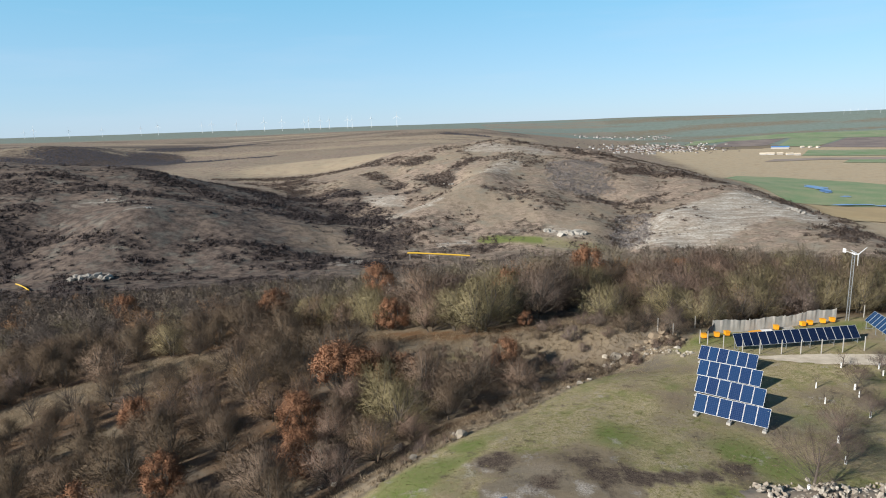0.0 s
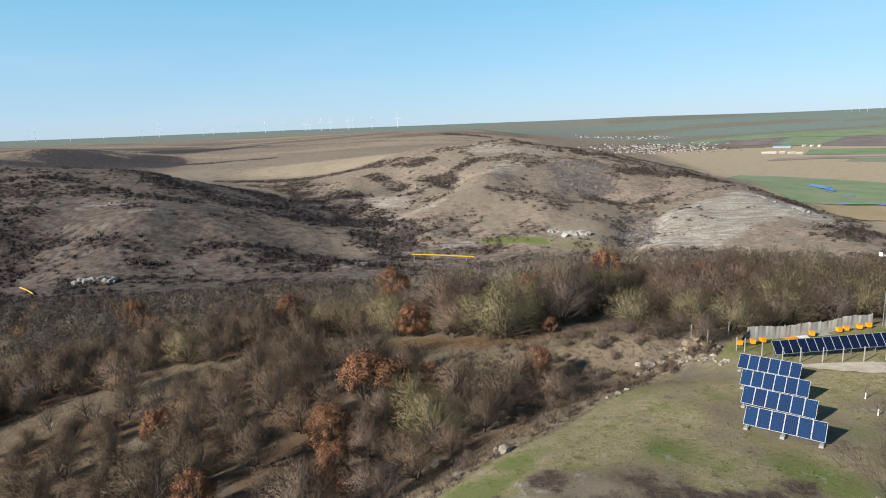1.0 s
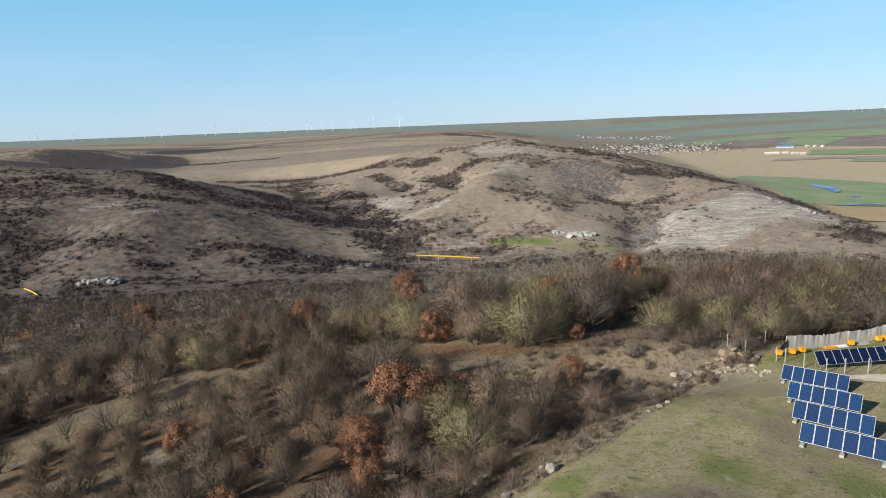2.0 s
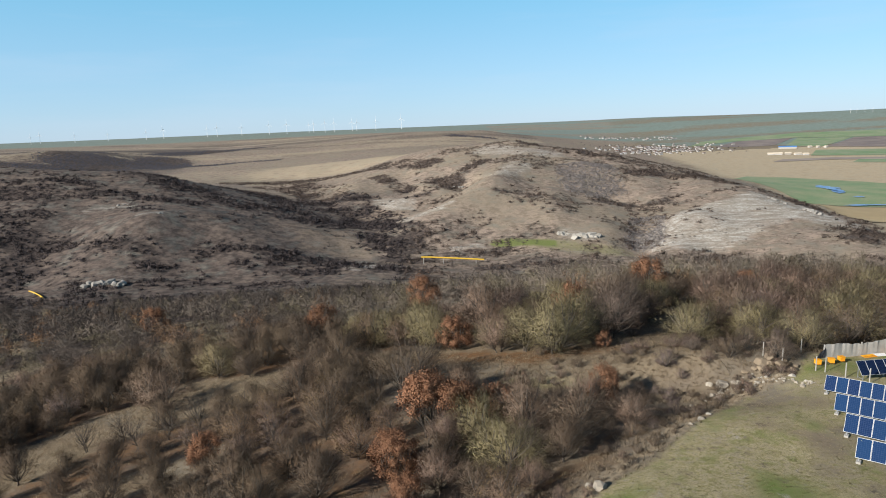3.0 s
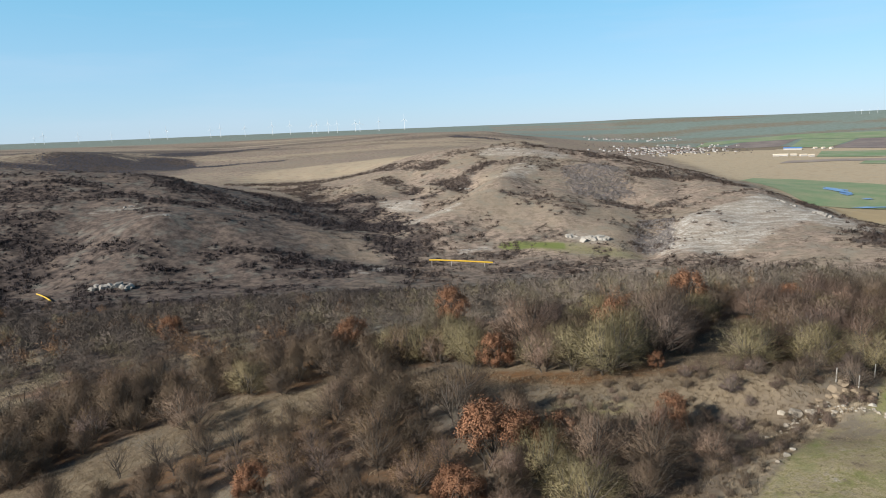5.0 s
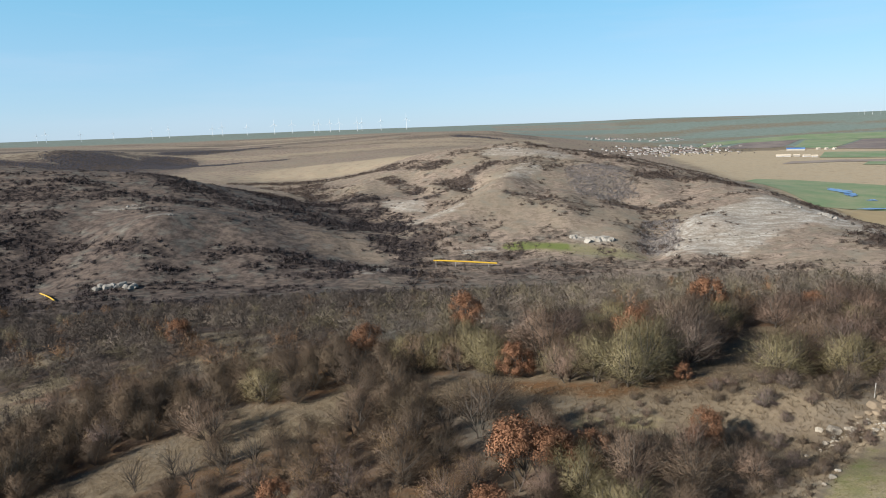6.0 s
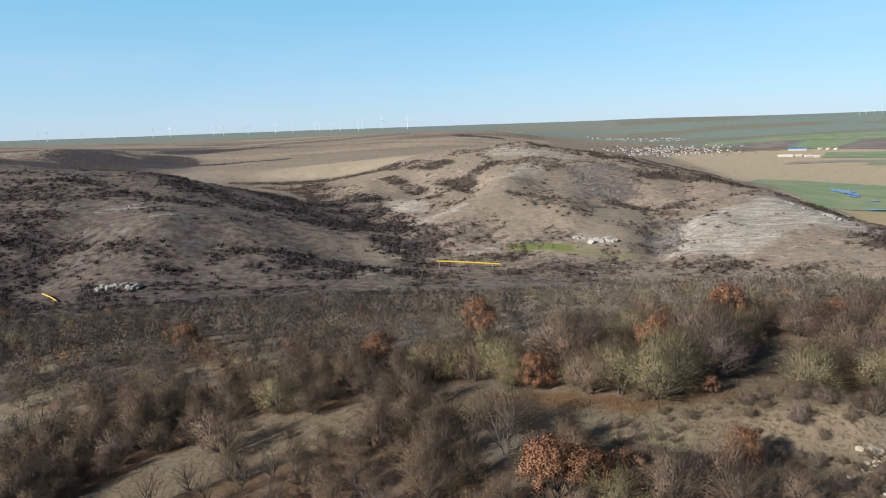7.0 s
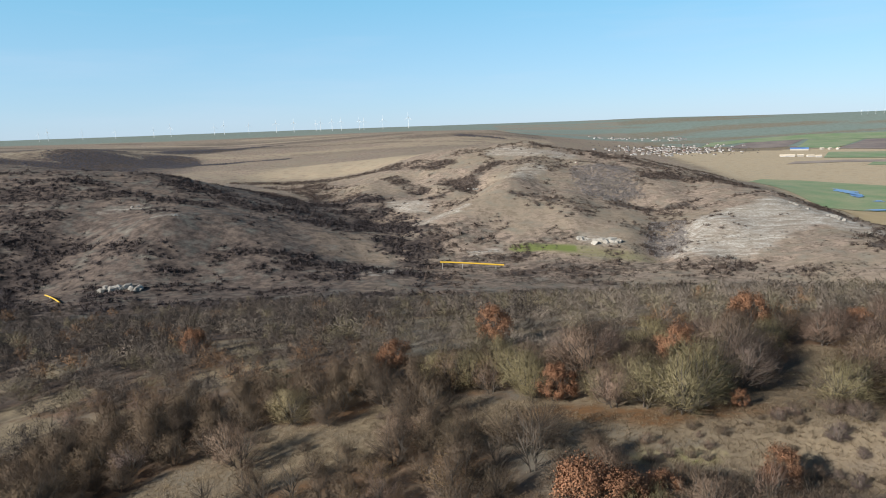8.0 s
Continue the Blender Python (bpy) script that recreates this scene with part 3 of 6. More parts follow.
def cover(x, y):
    """Three rows of weights: rock, green, leaf litter, upland; straw, haze-tinted crop, dark soil, heath; gravel, pale
    earth, lush grass, shaded floor under growth.
    """
    d = np.hypot(x, y)
    side = field_side(x, y)
    wx, wy = x + 1.1 * waves(x, y, 2.6, 71, 3), y + 1.1 * waves(x, y, 2.6, 77, 3)
    in_field = 1 - smooth(side, -1.0, 0.8)
    wood = wood_density(x, y) * (d < 420)
    rock = limestone(x, y) * 0.58 + 0.06 * smooth(d, 420, 600) * (d < 1400) * (x > -60)
    chips = 0.62 * strip(x, y, (3.2, 36.9), (11.6, 36.8), 1.1) + 0.55 * blot(x, y, 1.0, 40.7, 1.0) + 0.4 * blot(x, y, 9.5, 39.3, 1.4) + 0.35 * blot(x, y, 6.8, 41.5, 3.4)
    gravel = in_field * np.clip(0.5 * chips + 0.85 * waves(x, y, 1.1, 93, 4) - 0.1, 0, 0.7)
    earth = in_field * np.clip(0.6 * blot(x, y, 6.8, 40.5, 2.6) + 0.35 * waves(x, y, 1.8, 95, 4) + 0.3 * waves(x, y, 7, 96, 2), 0, 0.9)
    lush = in_field * np.clip(0.55 * strip(x, y, (-6, 37), (1.2, 45.3), 2.0) + 0.55 * strip(x, y, (1.2, 46.3), (8.5, 52), 1.5) + 0.4 * strip(x, y, (9, 53.5), (21, 68.5), 1.2) + 0.45 * strip(x, y, (33, 73.5), (55, 78), 2.5)
                              + 0.75 * blot(x, y, 13.5, 46.4, 2.6) + 0.8 * blot(x, y, 23, 42.6, 3.0) + 0.7 * blot(x, y, 22.2, 57.8, 1.6) + 0.7 * blot(x, y, 18.2, 37.3, 1.6) + 1.05 * waves(x, y, 4.5, 97, 4) - 0.8 * bare_patch(x, y), 0, 0.9)
    green = in_field * (0.62 + 0.75 * waves(x, y, 5.5, 91, 4) + 0.75 * strip(x, y, (-6, 37), (1.2, 45.5), 2.2) + 0.75 * strip(x, y, (1.2, 46.5), (8.5, 52.5), 1.5) + 0.3 * strip(x, y, (9, 54), (21, 69), 1.3)
                        + 0.4 * strip(x, y, (33, 73.5), (55, 78), 2.5) + 0.5 * blot(x, y, 13.5, 46.4, 2.4) + 0.55 * blot(x, y, 23, 42.6, 2.8) + 0.45 * blot(x, y, 22.2, 57.8, 1.3) + 0.5 * blot(x, y, 18.2, 37.3, 1.5)
                        - 1.2 * bare_patch(x, y))
    green = green + 0.4 * strip(x, y, (90, 672), (170, 636), 20) + 0.6 * strip(x, y, (-3, 83), (4, 82), 2.0)
    lush = lush + 0.9 * strip(x, y, (50, 684), (98, 672), 12) + 0.35 * strip(x, y, (98, 672), (160, 640), 14)
    litter = np.clip(wood, 0, 1) * 0.55 + 0.62 * strip(x, y, (-13, 101), (2, 93), 3.2) + 0.62 * strip(x, y, (2, 93), (15, 92), 3.0) + 0.3 * strip(x, y, (-10, 44), (14, 68), 2.5)
    litter = litter * (side > 0)
    low_land = smooth(x - 0.18 * (y - 900), 470, 560) * (y > 500)
    straw = 0.3 * strip(x, y, (-640, 1500), (-200, 1480), 150) + 0.3 * strip(x, y, (-300, 1500), (60, 1600), 170)  + 0.75 * low_land * (y < 2500)
    straw = straw + 0.55 * smooth(side, 0.2, 0.9) * (1 - smooth(side, 2.2, 4.5)) * (x < 30) * (x > -20) + 0.12 * smooth(d, 2900, 3050) * (x > 300) + 0.1 * clearing(x, y) * (d < 200) + 0.4 * smooth(waves(0.22 * x, y, 150, 65, 3), 0.0, 0.25) * smooth(d, 2000, 2300) * (x < 400)
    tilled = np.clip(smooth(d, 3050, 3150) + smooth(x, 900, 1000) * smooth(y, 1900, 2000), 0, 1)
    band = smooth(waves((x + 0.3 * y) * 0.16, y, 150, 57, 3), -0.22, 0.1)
    # the haze-tinted crop lies only on land past 3000 m
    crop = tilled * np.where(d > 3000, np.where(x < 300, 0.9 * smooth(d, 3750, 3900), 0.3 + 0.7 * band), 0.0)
    soil = in_field * np.clip(1.0 * damp_soil(x, y) + 0.9 * waves(x, y, 1.3, 88, 4) - 0.05, 0, 0.75)
    heath = 0.4 * strip(x, y, (-510, 700), (-345, 552), 80) + 0.85 * smooth(-x, 40, 200) * smooth(d, 380, 500) * (1 - smooth(y, 960, 1100)) + 0.5 * smooth(d, 300, 420) * (1 - smooth(y, 600, 680)) * (1 - smooth(x, 40, 180)) + 0.78 * wood + 0.25 * smooth(side, 0, 3) * (1 - smooth(side, 14, 22)) * (x < 34) * (x > -14) + 0.6 * scrub_density(x, y) * (d > 400) * (d < 1400) + 1.0 * distant_wood(x, y)
    heath = heath + 1.0 * smooth(-x - 0.28 * y, 180, 380) * smooth(d, 1150, 1300) * (1 - smooth(d, 2900, 3100))
    heath = heath + 0.6 * smooth(waves(0.22 * x, y, 120, 64, 3), -0.12, 0.2) * smooth(d, 2000, 2300) * (x < 400) * (1 - smooth(d, 3700, 3850))
    one = lambda v: np.clip(v, 0, 1)
    # last weight paints in shade below scrub, distant woods and the left wood
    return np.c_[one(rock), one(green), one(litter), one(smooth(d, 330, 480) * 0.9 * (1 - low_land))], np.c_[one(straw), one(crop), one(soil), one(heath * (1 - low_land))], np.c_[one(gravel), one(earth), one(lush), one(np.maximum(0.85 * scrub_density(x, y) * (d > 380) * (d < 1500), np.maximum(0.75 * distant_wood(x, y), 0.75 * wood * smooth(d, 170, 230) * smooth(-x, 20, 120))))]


# ---- the ground, one sheet to the horizon ----
def mesh_of(name, verts, faces, normals=None):
    """A mesh from arrays; all faces with the same number of corners; shading normals where given."""
    verts, faces = np.asarray(verts, np.float32), np.asarray(faces, np.int32)
    me = bpy.data.meshes.new(name)
    me.vertices.add(len(verts))
    me.vertices.foreach_set("co", verts.ravel())
    k = faces.shape[1]
    me.loops.add(faces.size)
    me.loops.foreach_set("vertex_index", faces.ravel())
    me.polygons.add(len(faces))
    me.polygons.foreach_set("loop_start", np.arange(0, faces.size, k, dtype=np.int32))
    me.update(calc_edges=True)
    if normals is not None:
        me.normals_split_custom_set_from_vertices(normals.astype(np.float32).tolist())
    return me


def build_ground():
    ahead = np.radians(np.arange(-50, 50.01, 0.3))
    behind = np.radians(np.arange(56, 306, 4.0))
    turn = np.r_[ahead, behind]
    rings = np.r_[0.02, 2.0, np.geomspace(8, 120, 150), np.geomspace(121.8, 4900, 260)]
    rr, aa = np.meshgrid(rings, turn, indexing="ij")
    x, y = rr * np.sin(aa), rr * np.cos(aa)
    z = height(x, y)
    verts = np.c_[x.ravel(), y.ravel(), z.ravel()]
    nr, na = len(rings), len(turn)
    i, j = np.meshgrid(np.arange(nr - 1), np.arange(na), indexing="ij")
    k = (j + 1) % na
    faces = np.c_[(i * na + j).ravel(), (i * na + k).ravel(), ((i + 1) * na + k).ravel(), ((i + 1) * na + j).ravel()][:, ::-1]
    me = mesh_of("ground", verts, faces)
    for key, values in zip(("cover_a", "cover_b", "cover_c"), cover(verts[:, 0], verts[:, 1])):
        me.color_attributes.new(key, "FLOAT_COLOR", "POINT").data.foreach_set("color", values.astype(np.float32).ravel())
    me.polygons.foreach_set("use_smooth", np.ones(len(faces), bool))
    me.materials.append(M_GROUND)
    return tagged(new("ground", me), "rolling dry grass hills with scattered scrub and pale rock", "ground", kind="structure")


build_ground()

# ---- building kit ----
def part(name, bm, material, parent=None, label="", at=None):
    """Links a bmesh as one mesh object, under a thing where there is one."""
    me = bpy.data.meshes.new(name)
    bm.to_mesh(me)
    bm.free()
    return link(name, me, material, parent, label, at)


def link(name, me, material, parent=None, label="", at=None):
    if material is not None and not me.materials:
        me.materials.append(material)
    ob = new(name, me)
    if parent is not None:
        ob.parent = parent
    if at is not None:
        ob.matrix_basis = at
    return tagged(ob, label)


def thing(name, at, label, category, group="", kind=""):
    ob = new(name)
    ob.empty_display_size = 0.3
    ob.matrix_basis = at
    return tagged(ob, label, category, group, kind)


def box(bm, lo, hi, bevel=0.0):
    """A box from corner to corner, its edges bevelled."""
    m = Matrix.Translation([(a + b) / 2 for a, b in zip(lo, hi)]) @ Matrix.Diagonal([*(b - a for a, b in zip(lo, hi)), 1])
    got = bmesh.ops.create_cube(bm, size=1, matrix=m)
    if bevel:
        edges = list({e for v in got["verts"] for e in v.link_edges})
        bmesh.ops.bevel(bm, geom=edges, offset=bevel, segments=1, affect="EDGES")
    return bm


def boxed(lo, hi, bevel=0.0):
    return box(bmesh.new(), lo, hi, bevel)


def rod(bm, a, b, r0, r1=None, sides=6):
    """A tapered round bar from a to b."""
    a, b = Vector(a), Vector(b)
    d = b - a
    m = Matrix.Translation((a + b) / 2) @ d.to_track_quat("Z", "Y").to_matrix().to_4x4()
    bmesh.ops.create_cone(bm, cap_ends=True, segments=sides, radius1=r0, radius2=r0 if r1 is None else r1, depth=d.length, matrix=m)
    return bm


def stone_mesh(seed, flat=0.7):
    """A broken, angular stone about one metre across."""
    rng = random.Random(seed)
    bm = bmesh.new()
    bmesh.ops.create_icosphere(bm, subdivisions=1, radius=0.5)
    for v in bm.verts:
        v.co = Vector((v.co.x, v.co.y, v.co.z * flat)) * rng.uniform(0.65, 1.3)
    for _ in range(5):
        n = Vector((rng.uniform(-1, 1), rng.uniform(-1, 1), rng.uniform(-0.2, 1))).normalized()
        got = bmesh.ops.bisect_plane(bm, geom=bm.verts[:] + bm.edges[:] + bm.faces[:], plane_co=n * rng.uniform(0.22, 0.4), plane_no=n, clear_outer=True)
        rim = [e for e in got["geom_cut"] if isinstance(e, bmesh.types.BMEdge)]
        if len(rim) > 2:
            bmesh.ops.contextual_create(bm, geom=rim)
    me = bpy.data.meshes.new("stone")
    bm.to_mesh(me)
    bm.free()
    return me


STONES = [stone_mesh(s, random.Random(s).uniform(0.5, 0.9)) for s in range(8)]
for me in STONES:
    me.materials.append(M_STONE)
TAN_STONES = [me.copy() for me in STONES[:4]]
for me in TAN_STONES:
    me.materials[0] = M_TAN_STONE


def settle(x, y, dz=0.0, turn=0.0):
    return pose(x, y, ground_z(x, y) + dz, 0, 0, turn)

# ---- trees ----
def tubes(pieces):
    """Open tapered tubes, each (a, ra, b, rb, sides), as vertices and quads."""
    verts, faces = [], []
    for a, ra, b, rb, k in pieces:
        d = b - a
        side = np.cross(d, (0.31, 0.17, 0.93))
        side = side / (np.linalg.norm(side) + 1e-9)
        up = np.cross(d, side)
        up = up / (np.linalg.norm(up) + 1e-9)
        n = len(verts)
        for p, r in ((a, ra), (b, rb)):
            for i in range(k):
                w = 2 * math.pi * i / k
                verts.append(p + r * (math.cos(w) * side + math.sin(w) * up))
        for i in range(k):
            faces.append((n + i, n + (i + 1) % k, n + k + (i + 1) % k, n + k + i))
    return np.array(verts), np.array(faces)


def slivers(starts, ways, widths, out=None):
    """Thin triangles, one for each twig, shaded as part of the rounded mass that they fill."""
    rng = np.random.default_rng(len(starts))
    side = np.cross(ways, rng.normal(size=ways.shape))
    side /= np.linalg.norm(side, axis=1, keepdims=True) + 1e-9
    side *= widths[:, None] / 2
    out = np.tile((0.0, 0.0, 1.0), (len(starts), 1)) if out is None else out / (np.linalg.norm(out, axis=1, keepdims=True) + 1e-9)
    face = np.cross(2 * side, ways + side)
    side[(face * out).sum(1) < 0] *= -1
    verts = np.stack([starts - side, starts + side, starts + ways], 1).reshape(-1, 3)
    return verts, np.arange(len(verts)).reshape(-1, 3), np.repeat(out, 3, 0)


def tree_frame(rng, tall, wide, stems, clumps, low=0.2, limb=1.0):
    """Stems, limbs and the middles of the twig clumps that fill a rounded, lobed crown."""
    wood, tops = [], []
    for i in range(stems):
        w = 2 * math.pi * (i + rng.uniform(-0.3, 0.3)) / stems
        lean = wide / tall * (0.12 if stems == 1 else 0.30) * rng.uniform(0.6, 1.2)
        p = np.array((math.cos(w), math.sin(w), 0)) * (0.0 if stems == 1 else 0.04 * tall) + np.array((0, 0, -0.05 * tall))
        d = np.array((math.cos(w) * lean, math.sin(w) * lean, 1.0))
        r, line = tall * (0.026 if stems == 1 else 0.017), [p]
        for k in range(5):
            d = d + rng.normal(0, 0.12, 3) * np.array((1, 1, 0.3))
            q = p + d / np.linalg.norm(d) * tall * 0.155
            wood.append((p, r * (1 - 0.16 * k), q, r * (1 - 0.16 * (k + 1)), 5))
            p = q
            line.append(p)
        tops.append(np.array(line))
    lobes = rng.normal(size=(7, 3))
    lobes /= np.linalg.norm(lobes, axis=1, keepdims=True)
    mid, half = tall * (0.5 + low / 2), tall * (0.5 - low / 2)
    places = []
    for i in range(clumps):
        u = rng.normal(size=3)
        u /= np.linalg.norm(u)
        if u[2] < (-0.8 if low < 0.12 else -0.45):
            u[2] = -u[2]
        if low < 0.12 and i % 4 == 0:
            u = np.array((u[0], u[1], -0.62 * (u[0] ** 2 + u[1] ** 2) ** 0.5)) / (1.18 * (u[0] ** 2 + u[1] ** 2) ** 0.5 + 1e-6)
        k = rng.uniform(0.74, 0.98) if rng.uniform() < 0.78 else rng.uniform(0.35, 0.7)
        k *= 0.82 + 0.30 * max(0.0, (lobes @ u).max() - 0.45)
        c = np.array((u[0] * wide / 2 * k, u[1] * wide / 2 * k, mid + u[2] * half * k))
        line = min(tops, key=lambda t: np.hypot(*(t[3] - c)[:2]))
        at = line[min(5, max(1, int(c[2] / tall * 5.0 - rng.uniform(0.4, 1.6))))]
        bend = (at + c) / 2 + np.array((0, 0, -0.03 * tall)) + rng.normal(0, 0.03 * tall, 3)
        wood.append((at, tall * 0.0085 * limb, bend, tall * 0.006 * limb, 3))
        wood.append((bend, tall * 0.006 * limb, c, tall * 0.003 * limb, 3))
        grow = (c - bend) / (np.linalg.norm(c - bend) + 1e-9) * 0.55 + u * 0.6
        places.append((c, u, grow, np.linalg.norm(c - bend)))
    return wood, places


def twig_fans(rng, places, per, length, width, jitter, spread=0.42):
    """Sprays of thin twigs that leave the outer half of each branch and fan out with it."""
    c, u, grow = (np.array([p[k] for p in places for _ in range(per)]) for k in (0, 1, 2))
    reach = np.array([p[3] for p in places for _ in range(per)])[:, None]
    off = rng.normal(0, jitter, c.shape)
    s = c - grow * reach * rng.uniform(-0.15, 0.75, (len(c), 1)) + off
    w = grow + rng.normal(0, spread, c.shape) + np.array((0, 0, 0.12))
    w *= (length * rng.uniform(0.5, 1.3, len(c)) / np.linalg.norm(w, axis=1))[:, None]
    round_ = s + w * 0.6 - c + grow * reach * 0.3
    round_ /= np.linalg.norm(round_, axis=1, keepdims=True) + 1e-9
    return slivers(s, w, width * rng.uniform(0.55, 1.3, len(c)), u * 0.62 + round_ * 0.5 + rng.normal(0, 0.05, c.shape))


def leaf_clumps(rng, places, per, size, reach):
    """Small leaves in rounded clumps."""
    off = rng.normal(0, reach, (len(places) * per, 3))
    off[:, 2] *= 1.25
    c = np.array([p[0] for p in places for _ in range(per)]) + off
    out = np.array([p[1] for p in places for _ in range(per)]) * 0.45 + off / reach * 0.5 + rng.normal(0, 0.15, c.shape)
    out /= np.linalg.norm(out, axis=1, keepdims=True)
    u = rng.normal(size=c.shape)
    u /= np.linalg.norm(u, axis=1, keepdims=True)
    v = np.cross(u, rng.normal(size=c.shape))
    v /= np.linalg.norm(v, axis=1, keepdims=True)
    v[(np.cross(v, u) * out).sum(1) < 0] *= -1
    k = size * rng.uniform(0.6, 1.3, len(c))[:, None]
    verts = np.stack([c - u * k * 0.5, c + v * k * 0.36, c + u * k * 0.5, c - v * k * 0.36], 1).reshape(-1, 3)
    return verts, np.arange(len(verts)).reshape(-1, 4), np.repeat(out, 4, 0)


def tree_kind(seed, tall, stems, wide, clumps=68, per=104, leaves=0, crown=M_TWIG, name="oak_tree", label="", leaf_size=0.2, twig_len=0.48, width=0.027, low=0.06, foliage=None, spread=0.62, limb=1.0):
    """A tree with trunk, twigs and, where it keeps them, dead leaves, to be copied to its places."""
    rng = np.random.default_rng(seed)
    wood, places = tree_frame(rng, tall, wide, stems, clumps, low, limb)
    root = thing(name, Matrix.Identity(4), label, "tree" if tall > 1.2 and name != "thorn_bush" else "bush")
    link("trunk", mesh_of("trunk", *tubes(wood)), M_BARK, root)
    if per:
        link("crown", mesh_of("crown", *twig_fans(rng, places, per, twig_len, width, 0.06 * tall, spread)), crown, root)
    if leaves:
        leafy = [p for p in places if rng.uniform() < (0.9 if per < 40 else 0.6)]
        link("leaves", mesh_of("leaves", *leaf_clumps(rng, leafy, leaves, leaf_size, 0.05 * tall)), foliage, root)
    return root, 1.0


BARE = "bare grey-brown oak tree on the wooded slope"
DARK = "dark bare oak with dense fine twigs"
OLIVE = "bushy bare oak with yellowish mossy twigs"
RUSSET = "oak tree still keeping its rust-orange dead leaves"
BROWN = "oak with thin dull-brown dead leaves clinging to it"
DEAD = "gnarled dark oak with few crooked bare limbs"
KINDS = {
    "bare": [tree_kind(10 + i, 6.0, (2, 3, 1, 3, 2)[i], (6.6, 7.2, 6.0, 7.6, 6.8)[i], label=BARE, low=(0.03, 0.0, 0.14, 0.02, 0.06)[i]) for i in range(5)],
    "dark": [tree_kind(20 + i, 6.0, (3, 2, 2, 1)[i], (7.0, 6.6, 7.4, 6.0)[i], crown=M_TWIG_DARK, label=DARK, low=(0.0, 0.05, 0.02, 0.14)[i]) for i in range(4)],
    "olive": [tree_kind(30 + i, 6.0, (4, 3, 4)[i], 7.0, clumps=76, per=108, crown=M_OLIVE, label=OLIVE, low=0.0) for i in range(3)],
    "russet": [tree_kind(50 + i, 6.0, (2, 1, 3)[i], (5.8, 5.4, 6.4)[i], clumps=62, per=14, leaves=230, crown=M_TWIG_DARK, foliage=M_RUSSET, label=RUSSET, leaf_size=0.15, low=0.04) for i in range(3)],
    "high_russet": [tree_kind(60, 6.0, 2, 5.2, clumps=52, per=14, leaves=230, crown=M_TWIG_DARK, foliage=M_RUSSET, label=RUSSET, leaf_size=0.15, low=0.36)],
    "brown": [tree_kind(70 + i, 6.0, (2, 3)[i], 6.2, clumps=60, per=62, leaves=60, crown=M_TWIG, foliage=M_BROWN_LEAF, label=BROWN, leaf_size=0.10, low=0.04) for i in range(2)],
    "dead": [tree_kind(80 + i, 6.0, (1, 2)[i], 5.6, clumps=34, per=9, crown=M_TWIG_DARK, label=DEAD, twig_len=0.9, width=0.035, low=0.2, spread=0.7) for i in range(2)],
    "brush": [tree_kind(90 + i, 3.2, 7, 4.2, clumps=40, per=60, crown=(M_TWIG_DARK, M_TWIG, M_TWIG)[i], name="thorn_bush", label="bare grey thorn bush on dry grass", twig_len=0.5, width=0.02, low=0.0, spread=0.4) for i in range(3)],
}


def plant(kind, x, y, tall, rng, group="trees of the wooded slope"):
    root, per = rng.choice(KINDS[kind])
    s = tall / (3.2 if kind == "brush" else 6.0) * per * rng.uniform(0.94, 1.06)
    m = pose(x, y, ground_z(x, y) - 0.05, 0, 0, rng.uniform(0, 360))
    ob = copy_thing(root, m)
    ob.matrix_basis = m @ Matrix.Diagonal((s * rng.uniform(0.95, 1.15), s * rng.uniform(0.95, 1.15), s, 1))
    return tagged(ob, group="thorn bushes" if kind == "brush" else group)


rng = random.Random(7)
taken = []


def room(x, y, gap):
    return all((x - a) ** 2 + (y - b) ** 2 > gap * gap for a, b in taken)


